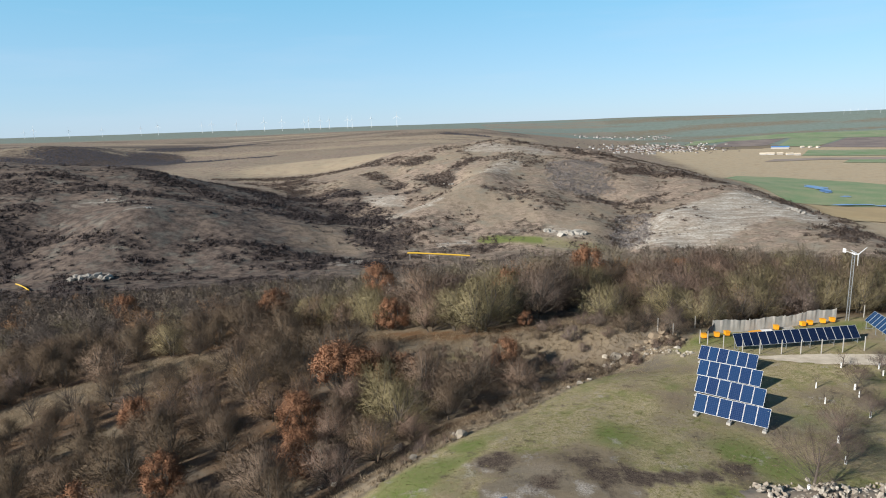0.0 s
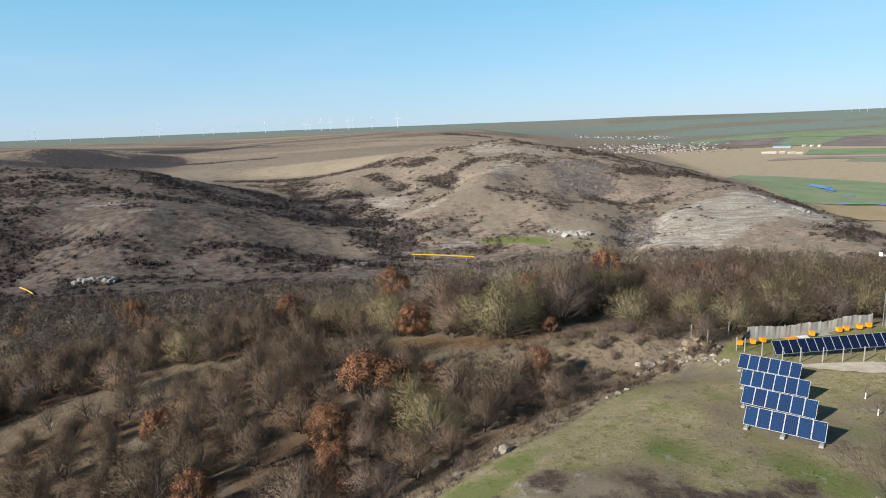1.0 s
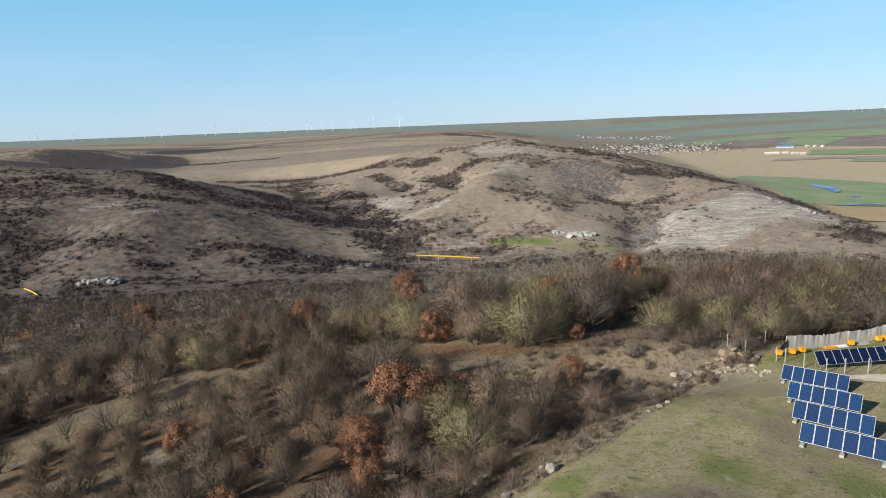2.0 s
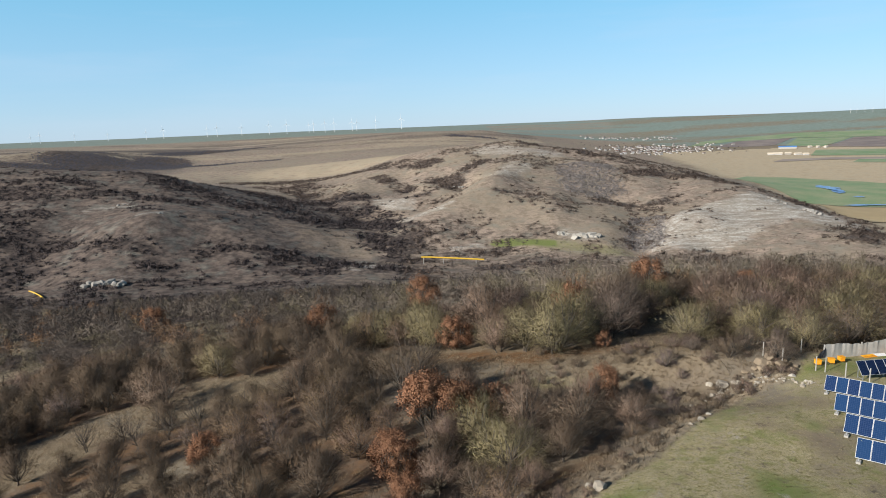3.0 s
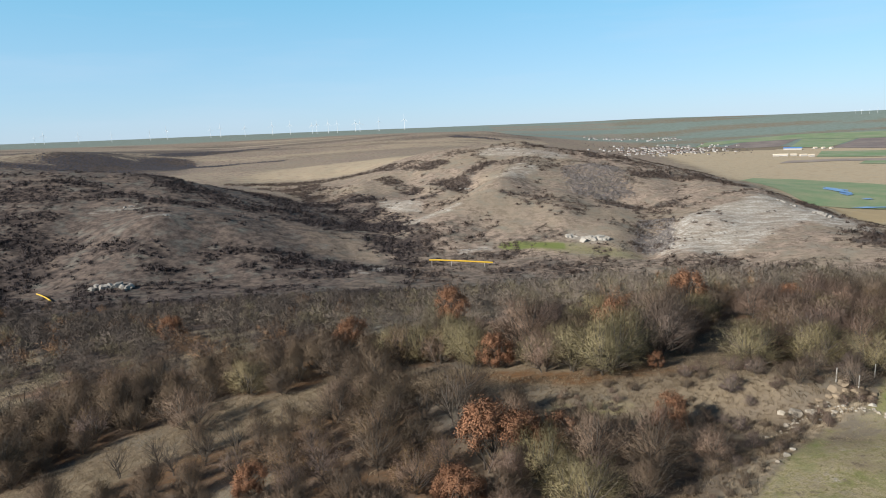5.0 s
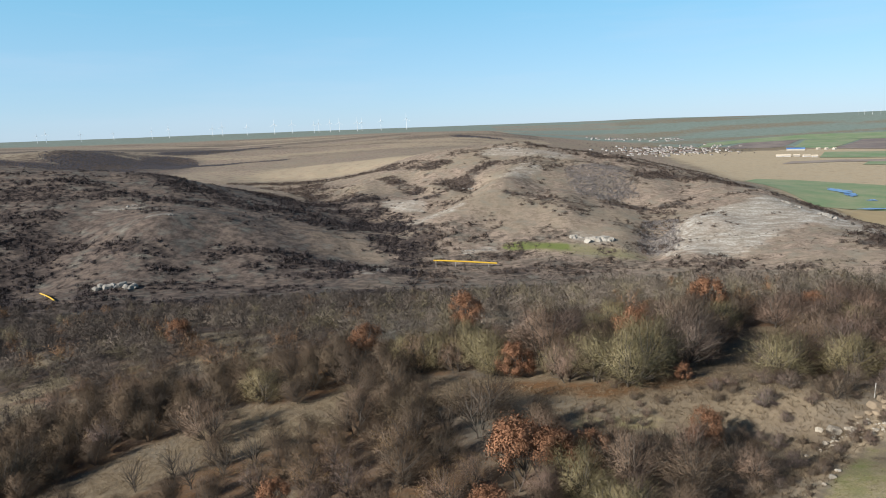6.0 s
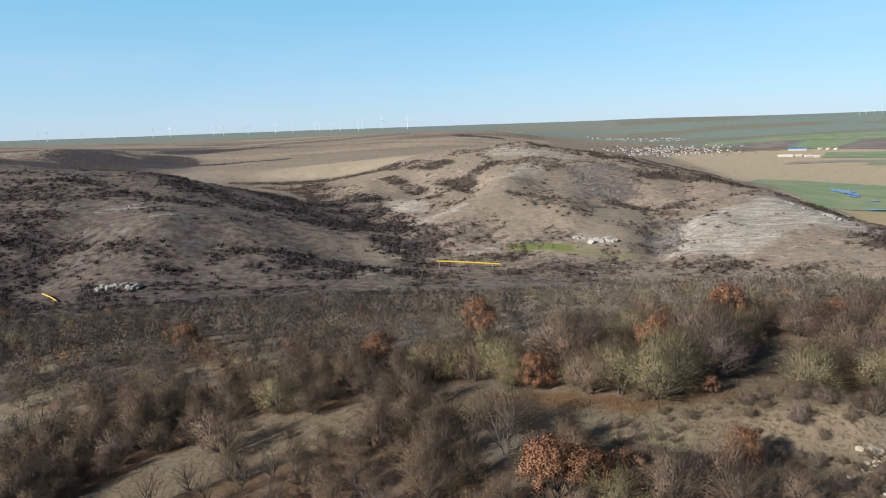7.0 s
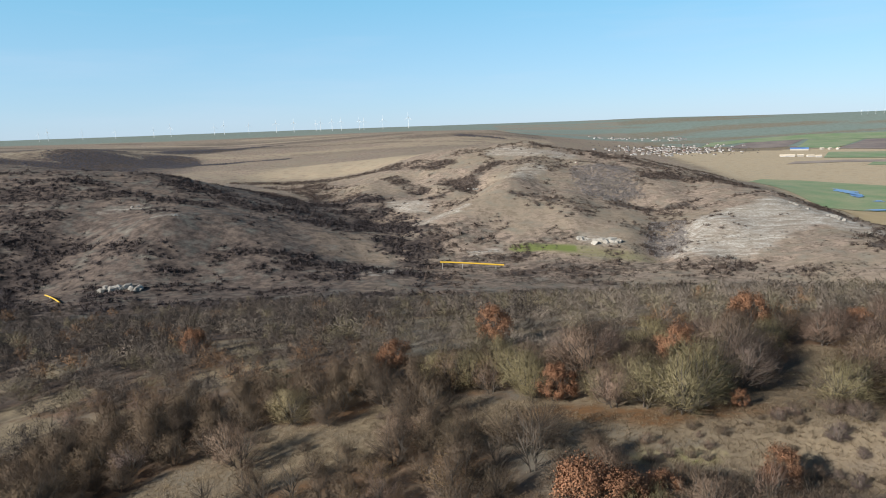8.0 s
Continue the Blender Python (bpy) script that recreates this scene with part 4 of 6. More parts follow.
MARKED = [("high_russet", -13.0, 69.6, 7.0), ("high_russet", -9.9, 68.8, 6.6), ("russet", -5.6, 70.8, 5.4), ("russet", -9.4, 105.0, 6.0), ("russet", -16.2, 147, 8.6), ("russet", 31.2, 130.5, 9.4), ("russet", 12.2, 114.2, 7.6), ("russet", 12.6, 93.3, 2.4),
          ("russet", -15.5, 61.0, 5.0), ("russet", -16.6, 63.4, 5.0), ("russet", -14.1, 51.0, 4.4), ("russet", -14.6, 54.6, 4.2), ("brown", -25.4, 119.4, 8.6), ("russet", -36.4, 127, 7.6), ("russet", -100, 189, 8.2), ("brown", -77.4, 153, 6.2), ("brown", -89.6, 135.8, 6.2), ("brown", -102.2, 142.4, 6.4),
          ("brown", -36.1, 75.6, 5.6), ("brown", -30.6, 72.2, 5.6), ("russet", -38.8, 71.6, 4.4), ("brown", -34.0, 70, 4.6), ("russet", -26.2, 51.8, 4.8), ("brown", -33.2, 78.5, 5), ("brown", -20.5, 67.0, 5.4),
          ("olive", 5.4, 93.4, 10.4), ("olive", 1.6, 97, 8.2), ("bare", -2.4, 98.4, 7.8), ("olive", -21.8, 119.6, 7.8), ("olive", -28, 122.5, 7.2), ("olive", -13.4, 112.8, 8.2), ("bare", -4.2, 113, 10), ("bare", 15.4, 99.5, 9.8),
          ("bare", 17.6, 105.5, 9.4), ("bare", 21.5, 114, 9.0), ("bare", 18.6, 112, 9.4), ("olive", 9.8, 99, 9.2), ("brown", 31.2, 98, 8.2), ("bare", 35.4, 101, 8.6), ("bare", 39.6, 98, 8.2), ("olive", -51.8, 111.6, 7.2), ("dark", -36.4, 114.2, 8), ("dark", -31.0, 115, 7.4),
          ("bare", -56.0, 98.2, 8.0), ("dead", -45.6, 86.0, 5.6), ("dead", -52.6, 82.8, 5), ("dead", -60.5, 84.5, 4.8), ("bare", -101.5, 131, 6), ("bare", -33.2, 96.4, 5.6), ("bare", -28.6, 97, 5.2), ("dark", -8.6, 82.2, 4.0), ("brush", 4.6, 70.6, 5.0), ("brush", 1.0, 70.2, 4.4),
          ("bare", -2.2, 67.6, 6.8), ("olive", -7.6, 66.4, 6.4), ("dead", -16.1, 82.2, 6.6), ("dead", -20.0, 84.6, 5.0), ("brown", -42.5, 78, 4.6), ("bare", -10.6, 65.6, 4.8), ("bare", -11.6, 58.0, 4.4), ("dark", -11.4, 61.5, 4.8), ("dead", -56.5, 86.6, 4.8), ("dead", -49.0, 84.2, 4.6), ("dark", -64.0, 71, 4.0),
          ("olive", 33.4, 90.4, 7.2), ("olive", 45, 91, 7.6), ("olive", 50, 94.5, 8.2), ("brown", 47, 89.5, 4.6), ("olive", 57, 93, 8), ("bare", 40, 91, 7.4), ("bare", 62, 90, 7.4), ("olive", 67, 94, 8.2),
          ("brush", 8.4, 68.6, 3.8), ("brush", -2.5, 63.5, 3.4), ("bare", -3.4, 54.2, 3.4), ("brush", 17, 80, 2.6), ("brush", 21, 82, 2.6),
          ("brush", 24, 78, 3.4), ("brush", 27, 80, 3.0), ("brush", 12, 75, 2.0), ("brush", 15, 73, 1.8), ("brush", 29, 76, 3.2), ("brush", 30.5, 79, 3.0), ("brush", 20, 86, 2.2), ("brush", 16, 66.2, 1.3), ("brush", 17.6, 67.4, 1.4), ("brush", 19.2, 69.6, 1.2), ("brush", 14.4, 64.2, 1.2), ("brush", 20.5, 70.6, 1.0), ("brown", 38, 82.5, 6.0), ("brown", 41.5, 83.5, 6.6), ("olive", 44.5, 84.5, 6.4), ("brown", 47.5, 85.5, 5.6), ("olive", 35.5, 82, 6.0), ("bare", 51, 86, 6.6), ("olive", 55.5, 87, 6.8),
          ("olive", 60, 86, 6.6), ("olive", 65, 88, 7.0)]
for kind, x, y, tall in MARKED:
    plant(kind, x, y, tall, rng)
    taken.append((x, y))
    if kind == "russet" and 3 < tall < 8 and y > 90:
        taken += [(x * 0.955, y * 0.955), (x * 0.91, y * 0.91)]
near = 0
while near < 290:
    x, y = rng.uniform(-95, 105), rng.uniform(26, 128)
    if rng.random() > float(wood_density(x, y)) or not room(x, y, 4.3) or (x < -40 and y < 40) or abs(x) > 20 + y * 0.85:
        continue
    roll = rng.random()
    if x < -18 and roll > 0.1:
        roll = 0.3 * roll + 0.7 if roll < 0.8 else roll
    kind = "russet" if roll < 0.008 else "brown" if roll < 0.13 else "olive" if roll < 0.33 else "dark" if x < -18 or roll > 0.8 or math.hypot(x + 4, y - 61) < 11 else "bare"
    plant(kind, x, y, rng.uniform(3.4, 5.2) if -78 < x < -36 and y < 100 else rng.uniform(4.0, 6.4) * (1.0 if y < 85 else 1.2), rng)
    taken.append((x, y))
    near += 1
for i in range(240):
    x, y = (rng.uniform(-70, 40), rng.uniform(38, 116)) if i < 70 else (rng.uniform(-2, 33), rng.uniform(58, 88))
    if field_side(x, y) > 2.0 and room(x, y, 1.6) and (field_side(x, y) > 5 or x > 14 or i >= 70):
        plant("brush", x, y, rng.uniform(0.7, 1.9), rng)
        taken.append((x, y))

edge = 0
while edge < 30:
    x = rng.uniform(-6, 30)
    y = float(np.interp(x, EDGE_X, EDGE_Y)) + abs(rng.gauss(0.6, 2.2)) + 0.5
    if room(x, y, 0.9):
        plant("brush", x, y, rng.uniform(0.5, 1.3), rng)
        taken.append((x, y))
        edge += 1


# the rest of the wood, too far off to tell tree from tree
def joined(name, label, category, protos, places, material):
    """Many plants as one mesh: places are rows of x, y, size, turn, tone, and which of the shapes."""
    verts, faces, tones, lean, at = [], [], [], [], 0
    z = height([p[0] for p in places], [p[1] for p in places])
    for (x, y, size, turn, tone, which), h in zip(places, z):
        v, f, nv = protos[which % len(protos)]
        c, s = math.cos(turn) * size, math.sin(turn) * size
        verts.append(np.c_[v[:, 0] * c - v[:, 1] * s + x, v[:, 0] * s + v[:, 1] * c + y, v[:, 2] * size + h])
        faces.append(f + at)
        lean.append(np.c_[(nv[:, 0] * c - nv[:, 1] * s) / size, (nv[:, 0] * s + nv[:, 1] * c) / size, nv[:, 2]])
        tones.append(np.full(len(v), tone, np.float32))
        at += len(v)
    me = mesh_of(name, np.concatenate(verts), np.concatenate(faces), np.concatenate(lean))
    me.attributes.new("tone", "FLOAT", "POINT").data.foreach_set("value", np.concatenate(tones))
    return tagged(link(name, me, material), label, category, kind="stuff")


def lumps(r, mid, half, rings=4, sides=9, up=0.4):
    """A rounded, uneven mass of fine twigs, open below."""
    a = np.arange(sides) * 2 * math.pi / sides
    way = r.normal(size=(6, 3))
    way /= np.linalg.norm(way, axis=1, keepdims=True)
    e = np.linspace(-0.35, 1.2, rings)[:, None] + r.uniform(-0.08, 0.08, (rings, sides))
    u = np.stack([np.cos(e) * np.cos(a), np.cos(e) * np.sin(a), np.sin(e)], 2).reshape(-1, 3)
    u = np.r_[u, [(0, 0, 1)]]
    k = 0.72 + 0.42 * np.clip((u @ way.T).max(1) - 0.3, 0, 1) + r.uniform(-0.09, 0.09, len(u))
    v = np.array(mid) + u * k[:, None] * np.array(half)
    faces = [q for i in range(rings - 1) for j in range(sides) for q in (((i * sides + j), i * sides + (j + 1) % sides, (i + 1) * sides + j), (i * sides + (j + 1) % sides, (i + 1) * sides + (j + 1) % sides, (i + 1) * sides + j))]
    faces += [((rings - 1) * sides + j, (rings - 1) * sides + (j + 1) % sides, len(u) - 1) for j in range(sides)]
    lean = u * 0.6 + r.normal(0, 0.15, u.shape) + (0, 0, up)
    return v, np.array(faces), lean / np.linalg.norm(lean, axis=1, keepdims=True)


def merged(*shapes):
    """Several shapes as one."""
    at = np.cumsum([0] + [len(s[0]) for s in shapes])
    return np.concatenate([s[0] for s in shapes]), np.concatenate([s[1] + k for s, k in zip(shapes, at)]), np.concatenate([s[2] for s in shapes])


def sparse_tree(seed, per=48, long=0.085, wide=0.0105):
    """A whole bare tree one metre high, in thin triangles."""
    r = np.random.default_rng(seed)
    across = r.uniform(1.15, 1.5)
    wood, places = tree_frame(r, 1.0, across, int(r.integers(2, 4)), 28, 0.03)
    a, w = np.array([p[0] for p in wood]), np.array([p[2] - p[0] for p in wood])
    v1, f1, n1 = slivers(a, w * 1.2, np.array([max(p[1] * 1.6, 0.008) for p in wood]))
    v2, f2, n2 = twig_fans(r, places, per, long, wide, 0.055, 0.7)
    return merged((v1, f1, n1), (v2, f2, n2))


def shrub_shape(seed, n=14, thin=1.1, core=True):
    """A low bush one metre across: a loose, uneven mound of fine shoots over a small dense heart."""
    r = np.random.default_rng(seed)
    u = r.normal(size=(n, 3))
    u /= np.linalg.norm(u, axis=1, keepdims=True)
    u[:, 2] = np.abs(u[:, 2])
    lobes = 0.8 + 0.35 * np.sin(3 * np.arctan2(u[:, 1], u[:, 0]) + seed)
    c = u * (r.uniform(0.12, 0.46, n) * lobes)[:, None] * np.array((1.15, 1.15, 0.8))
    w = u * 0.6 + r.normal(0, 0.5, u.shape) + (0, 0, 0.25)
    w *= (r.uniform(0.14, 0.3, n) / np.linalg.norm(w, axis=1))[:, None]
    shoots = slivers(c * 1.1 - w * 0.5, w, r.uniform(0.04, 0.085, n) / thin, u * 0.6 + r.normal(0, 0.12, u.shape) + (0, 0, 0.6))
    return merged(lumps(r, (0, 0, -0.02), (0.38, 0.38, 0.27), 2, 7, 0.6), shoots) if core else shoots


far_trees = []
while len(far_trees) < 1450:
    y = rng.uniform(60, 465)
    x = rng.uniform(-1.0, 0.95) * (30 + y * 0.85)
    if rng.random() > float(wood_density(x, y)) or not room(x, y, 4.4 if y < 250 else 5.0) or math.hypot(x, y) < 112:
        continue
    taken.append((x, y))
    # darker leftward: the shade of that slope put into the tone, besides patchy variation
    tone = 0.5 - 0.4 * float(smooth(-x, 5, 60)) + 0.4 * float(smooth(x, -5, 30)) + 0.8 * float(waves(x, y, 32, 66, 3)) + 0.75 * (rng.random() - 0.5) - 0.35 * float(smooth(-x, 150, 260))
    pick = rng.random()
    coat = "russet" if pick < 0.045 else "olive" if pick < (0.12 if x < -60 else 0.33) else "bare"
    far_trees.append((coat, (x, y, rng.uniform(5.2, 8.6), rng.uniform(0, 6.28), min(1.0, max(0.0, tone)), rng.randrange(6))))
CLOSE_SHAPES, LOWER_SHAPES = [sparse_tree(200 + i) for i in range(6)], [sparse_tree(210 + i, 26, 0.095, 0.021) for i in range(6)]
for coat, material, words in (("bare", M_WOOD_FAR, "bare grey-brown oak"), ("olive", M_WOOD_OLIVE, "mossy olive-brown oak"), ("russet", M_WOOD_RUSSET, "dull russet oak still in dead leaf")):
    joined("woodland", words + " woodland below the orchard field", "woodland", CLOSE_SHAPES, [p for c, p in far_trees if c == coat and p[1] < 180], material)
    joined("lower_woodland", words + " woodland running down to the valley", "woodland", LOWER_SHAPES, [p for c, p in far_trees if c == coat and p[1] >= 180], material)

SHRUBS = [shrub_shape(300 + i) for i in range(8)]
THORNS = [shrub_shape(320 + i, 68, 0.95, False) for i in range(8)]


def scatter(n, box_, density, lo, hi, seed):
    """Places picked at random where density allows."""
    r = np.random.default_rng(seed)
    got = []
    while len(got) < n:
        x, y = r.uniform(box_[0], box_[1], 4000), r.uniform(box_[2], box_[3], 4000)
        ok = r.uniform(size=4000) < density(x, y)
        size = r.uniform(lo, hi, 4000) * (0.7 + 0.6 * r.uniform(size=4000) ** 3)
        got += [(a, b, s, r.uniform(0, 6.28), r.uniform(), int(r.integers(0, 8))) for a, b, s in zip(x[ok], y[ok], size[ok])]
    return got[:n]


grass = scatter(30000, (-90, 50, 40, 122), lambda x, y: ((field_side(x, y) > 0.5) * (0.12 + 0.88 * (wood_density(x, y) < 0.3))).astype(float), 0.25, 0.5, 9)
grass += scatter(300, (-20, 40, 20, 84), lambda x, y: ((field_side(x, y) > -0.4) & (field_side(x, y) < 2.6)).astype(float), 0.25, 0.6, 19)
TUFTS = [slivers(r.normal(0, 0.35, (6, 3)) * (1, 1, 0), r.normal(0, 0.35, (6, 3)) * (1, 1, 0) + (0, 0, 0.75), np.full(6, 0.11)) for r in map(np.random.default_rng, range(700, 704))]
lawn = scatter(28000, (-8, 60, 34, 78), lambda x, y: (field_side(x, y) < 0.3) * (1 - bare_patch(x, y)), 0.06, 0.13, 12)
lawn = [(x, y, s, w, float(np.clip(0.35 + 1.1 * g + 0.5 * (t - 0.5), 0, 1)), k) for (x, y, s, w, t, k), g in zip(lawn, waves([p[0] for p in lawn], [p[1] for p in lawn], 5.5, 91, 4))]
joined("field_grass", "short patchy green and yellow winter grass", "grass", [slivers(r.normal(0, 0.5, (3, 3)) * (1, 1, 0), r.normal(0, 0.6, (3, 3)) * (1, 1, 0) + (0, 0, 0.5), np.full(3, 0.4)) for r in map(np.random.default_rng, range(720, 724))], lawn, M_LAWN)
joined("grass_tufts", "tufts of tall dry grass in the clearings", "grass", TUFTS, grass, M_TUFT)
thickets = []
for x, y, size, turn, tone, kind in scatter(3000, (-720, 500, 400, 1010), scrub_density, 5.5, 12.0, 1):
    drift = rng.gauss(0.25, 0.5)
    for k in range(rng.choice((1, 2, 3, 4, 6, 7))):
        s = size * rng.uniform(0.3, 1.0)
        u, v = size * rng.gauss(0, 1.15), size * rng.gauss(0, 0.4)
        thickets.append((x + u * math.cos(drift) - v * math.sin(drift), y + u * math.sin(drift) + v * math.cos(drift), s, turn + 2.1 * k, min(1.0, max(0.0, tone + rng.gauss(0, 0.15))), kind + k))
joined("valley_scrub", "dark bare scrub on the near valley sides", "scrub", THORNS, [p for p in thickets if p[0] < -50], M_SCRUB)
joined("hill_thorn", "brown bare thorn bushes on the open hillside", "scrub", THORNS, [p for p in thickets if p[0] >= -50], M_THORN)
joined("upland_scrub", "brown bare scrub on the further hills", "scrub", [shrub_shape(330 + i, 40, 0.95, False) for i in range(8)], scatter(5500, (-700, 480, 1000, 1420), scrub_density, 4.5, 8.5, 2), M_THORN)
joined("hill_copse", "dense grey leafless copse in a hillside hollow", "copse", [shrub_shape(380 + i, 40, 1.5, False) for i in range(8)],
       scatter(3400, (120, 330, 640, 1080), lambda x, y: np.clip(strip(x, y, (210, 930), (226, 1060), 44) + strip(x, y, (205, 668), (238, 760), 20), 0, 1), 5.0, 8.0, 6), M_COPSE)
joined("heath_tussocks", "small dark tussocks on the heathy hill", "scrub", [shrub_shape(350 + i, 10, 0.7, False) for i in range(8)],
       scatter(4000, (-640, -40, 430, 900), lambda x, y: 0.2 + 0.8 * smooth(waves(x, y, 40, 59, 3), -0.1, 0.25), 1.8, 4.0, 7), M_HEATH)
joined("valley_tussocks", "small dark thorn and tussocks on the valley floor", "scrub", [shrub_shape(370 + i, 26, 0.9, False) for i in range(8)],
       scatter(3600, (-90, 430, 430, 680), lambda x, y: (1 - 0.8 * limestone(x, y)) * (0.08 + 0.92 * smooth(waves(0.6 * x, y, 34, 58, 3), -0.05, 0.25)), 1.8, 5.0, 8), M_HEATH)
joined("low_scrub", "small dark tussocks and thorn on the bare hill", "scrub", [shrub_shape(340 + i, 10, 0.7, False) for i in range(8)],
       scatter(6000, (-140, 440, 600, 1330), lambda x, y: (1 - 0.7 * limestone(x, y)) * (0.15 + 0.85 * smooth(waves(x, y, 40, 53, 3), 0.0, 0.3)) * (x < 425), 1.4, 3.0, 5), M_HEATH)
joined("distant_scrub", "dark woods in the distant side valleys", "scrub", [shrub_shape(360 + i, 10) for i in range(8)], scatter(6500, (-1700, 220, 1500, 2700), lambda x, y: scrub_density(x, y), 5, 9, 3), M_HAZED_WOODS)

# ---- the orchard field ----
def build_module_meshes():
    bm = bmesh.new()
    box(bm, (0.018, 0.018, 0.012), (0.972, 1.632, 0.036))
    face = bpy.data.meshes.new("cells")
    bm.to_mesh(face)
    bm.free()
    face.materials.append(M_CELLS)
    bm = bmesh.new()
    for lo, hi in (((0, 0, 0), (0.022, 1.65, 0.042)), ((0.968, 0, 0), (0.99, 1.65, 0.042)), ((0.022, 0, 0), (0.968, 0.024, 0.042)), ((0.022, 1.626, 0), (0.968, 1.65, 0.042))):
        box(bm, lo, hi)
    rim = bpy.data.meshes.new("module_frame")
    bm.to_mesh(rim)
    bm.free()
    rim.materials.append(M_ALU)
    return face, rim


CELLS, RIM = build_module_meshes()
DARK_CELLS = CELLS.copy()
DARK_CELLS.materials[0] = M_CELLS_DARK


def solar_row(x, y, turn, count, tilt, low, label, group, blocks=True, cells=None):
    """A row of modules on a steel rack. x, y: the lower left corner; turn: the way the row runs, in degrees from +x."""
    z = ground_z(x, y)
    c, s = math.cos(radians(turn)), math.sin(radians(turn))
    end_z = ground_z(x + c * count, y + s * count)
    root = thing("solar_array", pose(x, y, z, 0, 0, turn), label, "solar panels", group)
    rise = max(-0.03, min(0.03, (end_z - z) / count))
    slope = math.atan(rise)
    deck = Matrix.Translation((0, 0, low)) @ Matrix.Rotation(-slope, 4, "Y") @ Matrix.Rotation(radians(tilt), 4, "X")
    for i in range(count):
        m = deck @ Matrix.Translation((i * 1.015, 0, 0))
        mod = link("module", cells or CELLS, None, root, "blue framed solar module", m)
        link("module_frame", RIM, None, mod, "pale aluminium frame")
    run, back = count * 1.015, 1.65 * math.cos(radians(tilt))
    high = low + 1.65 * math.sin(radians(tilt))
    for j, f in enumerate((0.25, 0.75)):
        b = bmesh.new()
        box(b, (0, 1.65 * f - 0.03, -0.055), (run, 1.65 * f + 0.03, -0.003))
        part("rail", b, M_STEEL, root, at=deck)
    n = max(3, round(count / 2.6))
    for k in range(n):
        px = 0.25 + (run - 0.5) * k / (n - 1)
        dz = rise * px
        b = bmesh.new()
        box(b, (px - 0.03, 0.1, dz - 0.25), (px + 0.03, 0.16, low + dz + 0.05))
        part("leg", b, M_STEEL, root)
        b = bmesh.new()
        box(b, (px - 0.03, back - 0.18, dz - 0.35), (px + 0.03, back - 0.12, high + dz - 0.14))
        part("leg", b, M_STEEL, root)
        b = bmesh.new()
        rod(b, (px, 0.13, dz + 0.12), (px, back - 0.15, dz + 0.14), 0.03)
        part("brace", b, M_STEEL, root)
        if blocks:
            b = boxed((px - 0.17, -0.22, dz - 0.25), (px + 0.17, 0.34, dz + 0.17), 0.03)
            part("footing", b, M_CONCRETE, root, "pale concrete block")
    return root


for x, y, turn in ((21.7, 51.1, -39.6), (23.7, 55.7, -40.2), (26.0, 60.7, -40.5), (28.4, 66.2, -42.0)):
    solar_row(x, y, turn, 6, 52, 0.42, "blue solar array of six modules on concrete blocks in grass", "solar arrays in the field")
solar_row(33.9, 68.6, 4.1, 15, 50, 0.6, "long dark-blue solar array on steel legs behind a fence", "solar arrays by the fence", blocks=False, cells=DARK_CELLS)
solar_row(53.3, 75.3, -104, 6, 50, 1.1, "blue solar array on tall steel legs by the turbine mast", "solar arrays by the fence", blocks=False)


def wind_turbine(x, y):
    """A small wind turbine on a lattice mast."""
    z0 = ground_z(x, y)
    root = thing("wind_turbine", pose(x, y, z0), "small white wind turbine on a steel lattice mast", "wind turbine")
    tall, wide = 9.1, 0.20
    bm = bmesh.new()
    corners = [(math.cos(a) * wide, math.sin(a) * wide) for a in (0.5, 0.5 + 2.094, 0.5 + 4.189)]
    for cx, cy in corners:
        part("mast_post", rod(bmesh.new(), (cx, cy, -0.2), (cx, cy, tall), 0.035, sides=5), M_STEEL, root)
    for i in range(22):
        h = 0.2 + i * (tall - 0.3) / 22
        for j in range(3):
            (ax, ay), (bx, by) = corners[j], corners[(j + 1) % 3]
            rod(bm, (ax, ay, h), (bx, by, h + 0.40), 0.014, sides=4)
    part("mast_lattice", bm, M_STEEL, root, "zigzag steel bars")
    head = Matrix.Translation((0, 0, tall + 0.15)) @ Matrix.Rotation(radians(-75), 4, "Z")
    bm = bmesh.new()
    rod(bm, (0.55, 0, 0), (-0.35, 0, 0), 0.13, 0.10, 10)
    rod(bm, (0, 0, -0.2), (0, 0, 0), 0.08, sides=8)
    part("nacelle", bm, M_WHITE, root, at=head)
    bm = bmesh.new()
    rod(bm, (-0.3, 0, 0), (-1.35, 0, 0.12), 0.03, sides=6)
    box(bm, (-1.75, -0.015, -0.12), (-1.25, 0.015, 0.42), 0.01)
    part("tail_vane", bm, M_WHITE, root, at=head)
    bm = bmesh.new()
    bmesh.ops.create_uvsphere(bm, u_segments=8, v_segments=6, radius=0.13, matrix=Matrix.Translation((0.58, 0, 0)))
    part("hub", bm, M_WHITE, root, at=head)
    for k in range(3):
        bm = bmesh.new()
        vs = [bm.verts.new(p) for p in ((0, -0.09, 0.1), (0, 0.09, 0.1), (0.03, 0.04, 1.55), (0.02, -0.04, 1.55), (0.05, -0.07, 0.1), (0.05, 0.05, 0.1), (0.045, 0.03, 1.55), (0.035, -0.03, 1.55))]
        for f in ((0, 1, 2, 3), (7, 6, 5, 4), (0, 4, 5, 1), (1, 5, 6, 2), (2, 6, 7, 3), (3, 7, 4, 0)):
            bm.faces.new([vs[i] for i in f])
        part("blade", bm, M_WHITE, root, at=head @ Matrix.Translation((0.58, 0, 0)) @ Matrix.Rotation(radians(120 * k + 62), 4, "X"))
    return root


wind_turbine(54.3, 80.0)


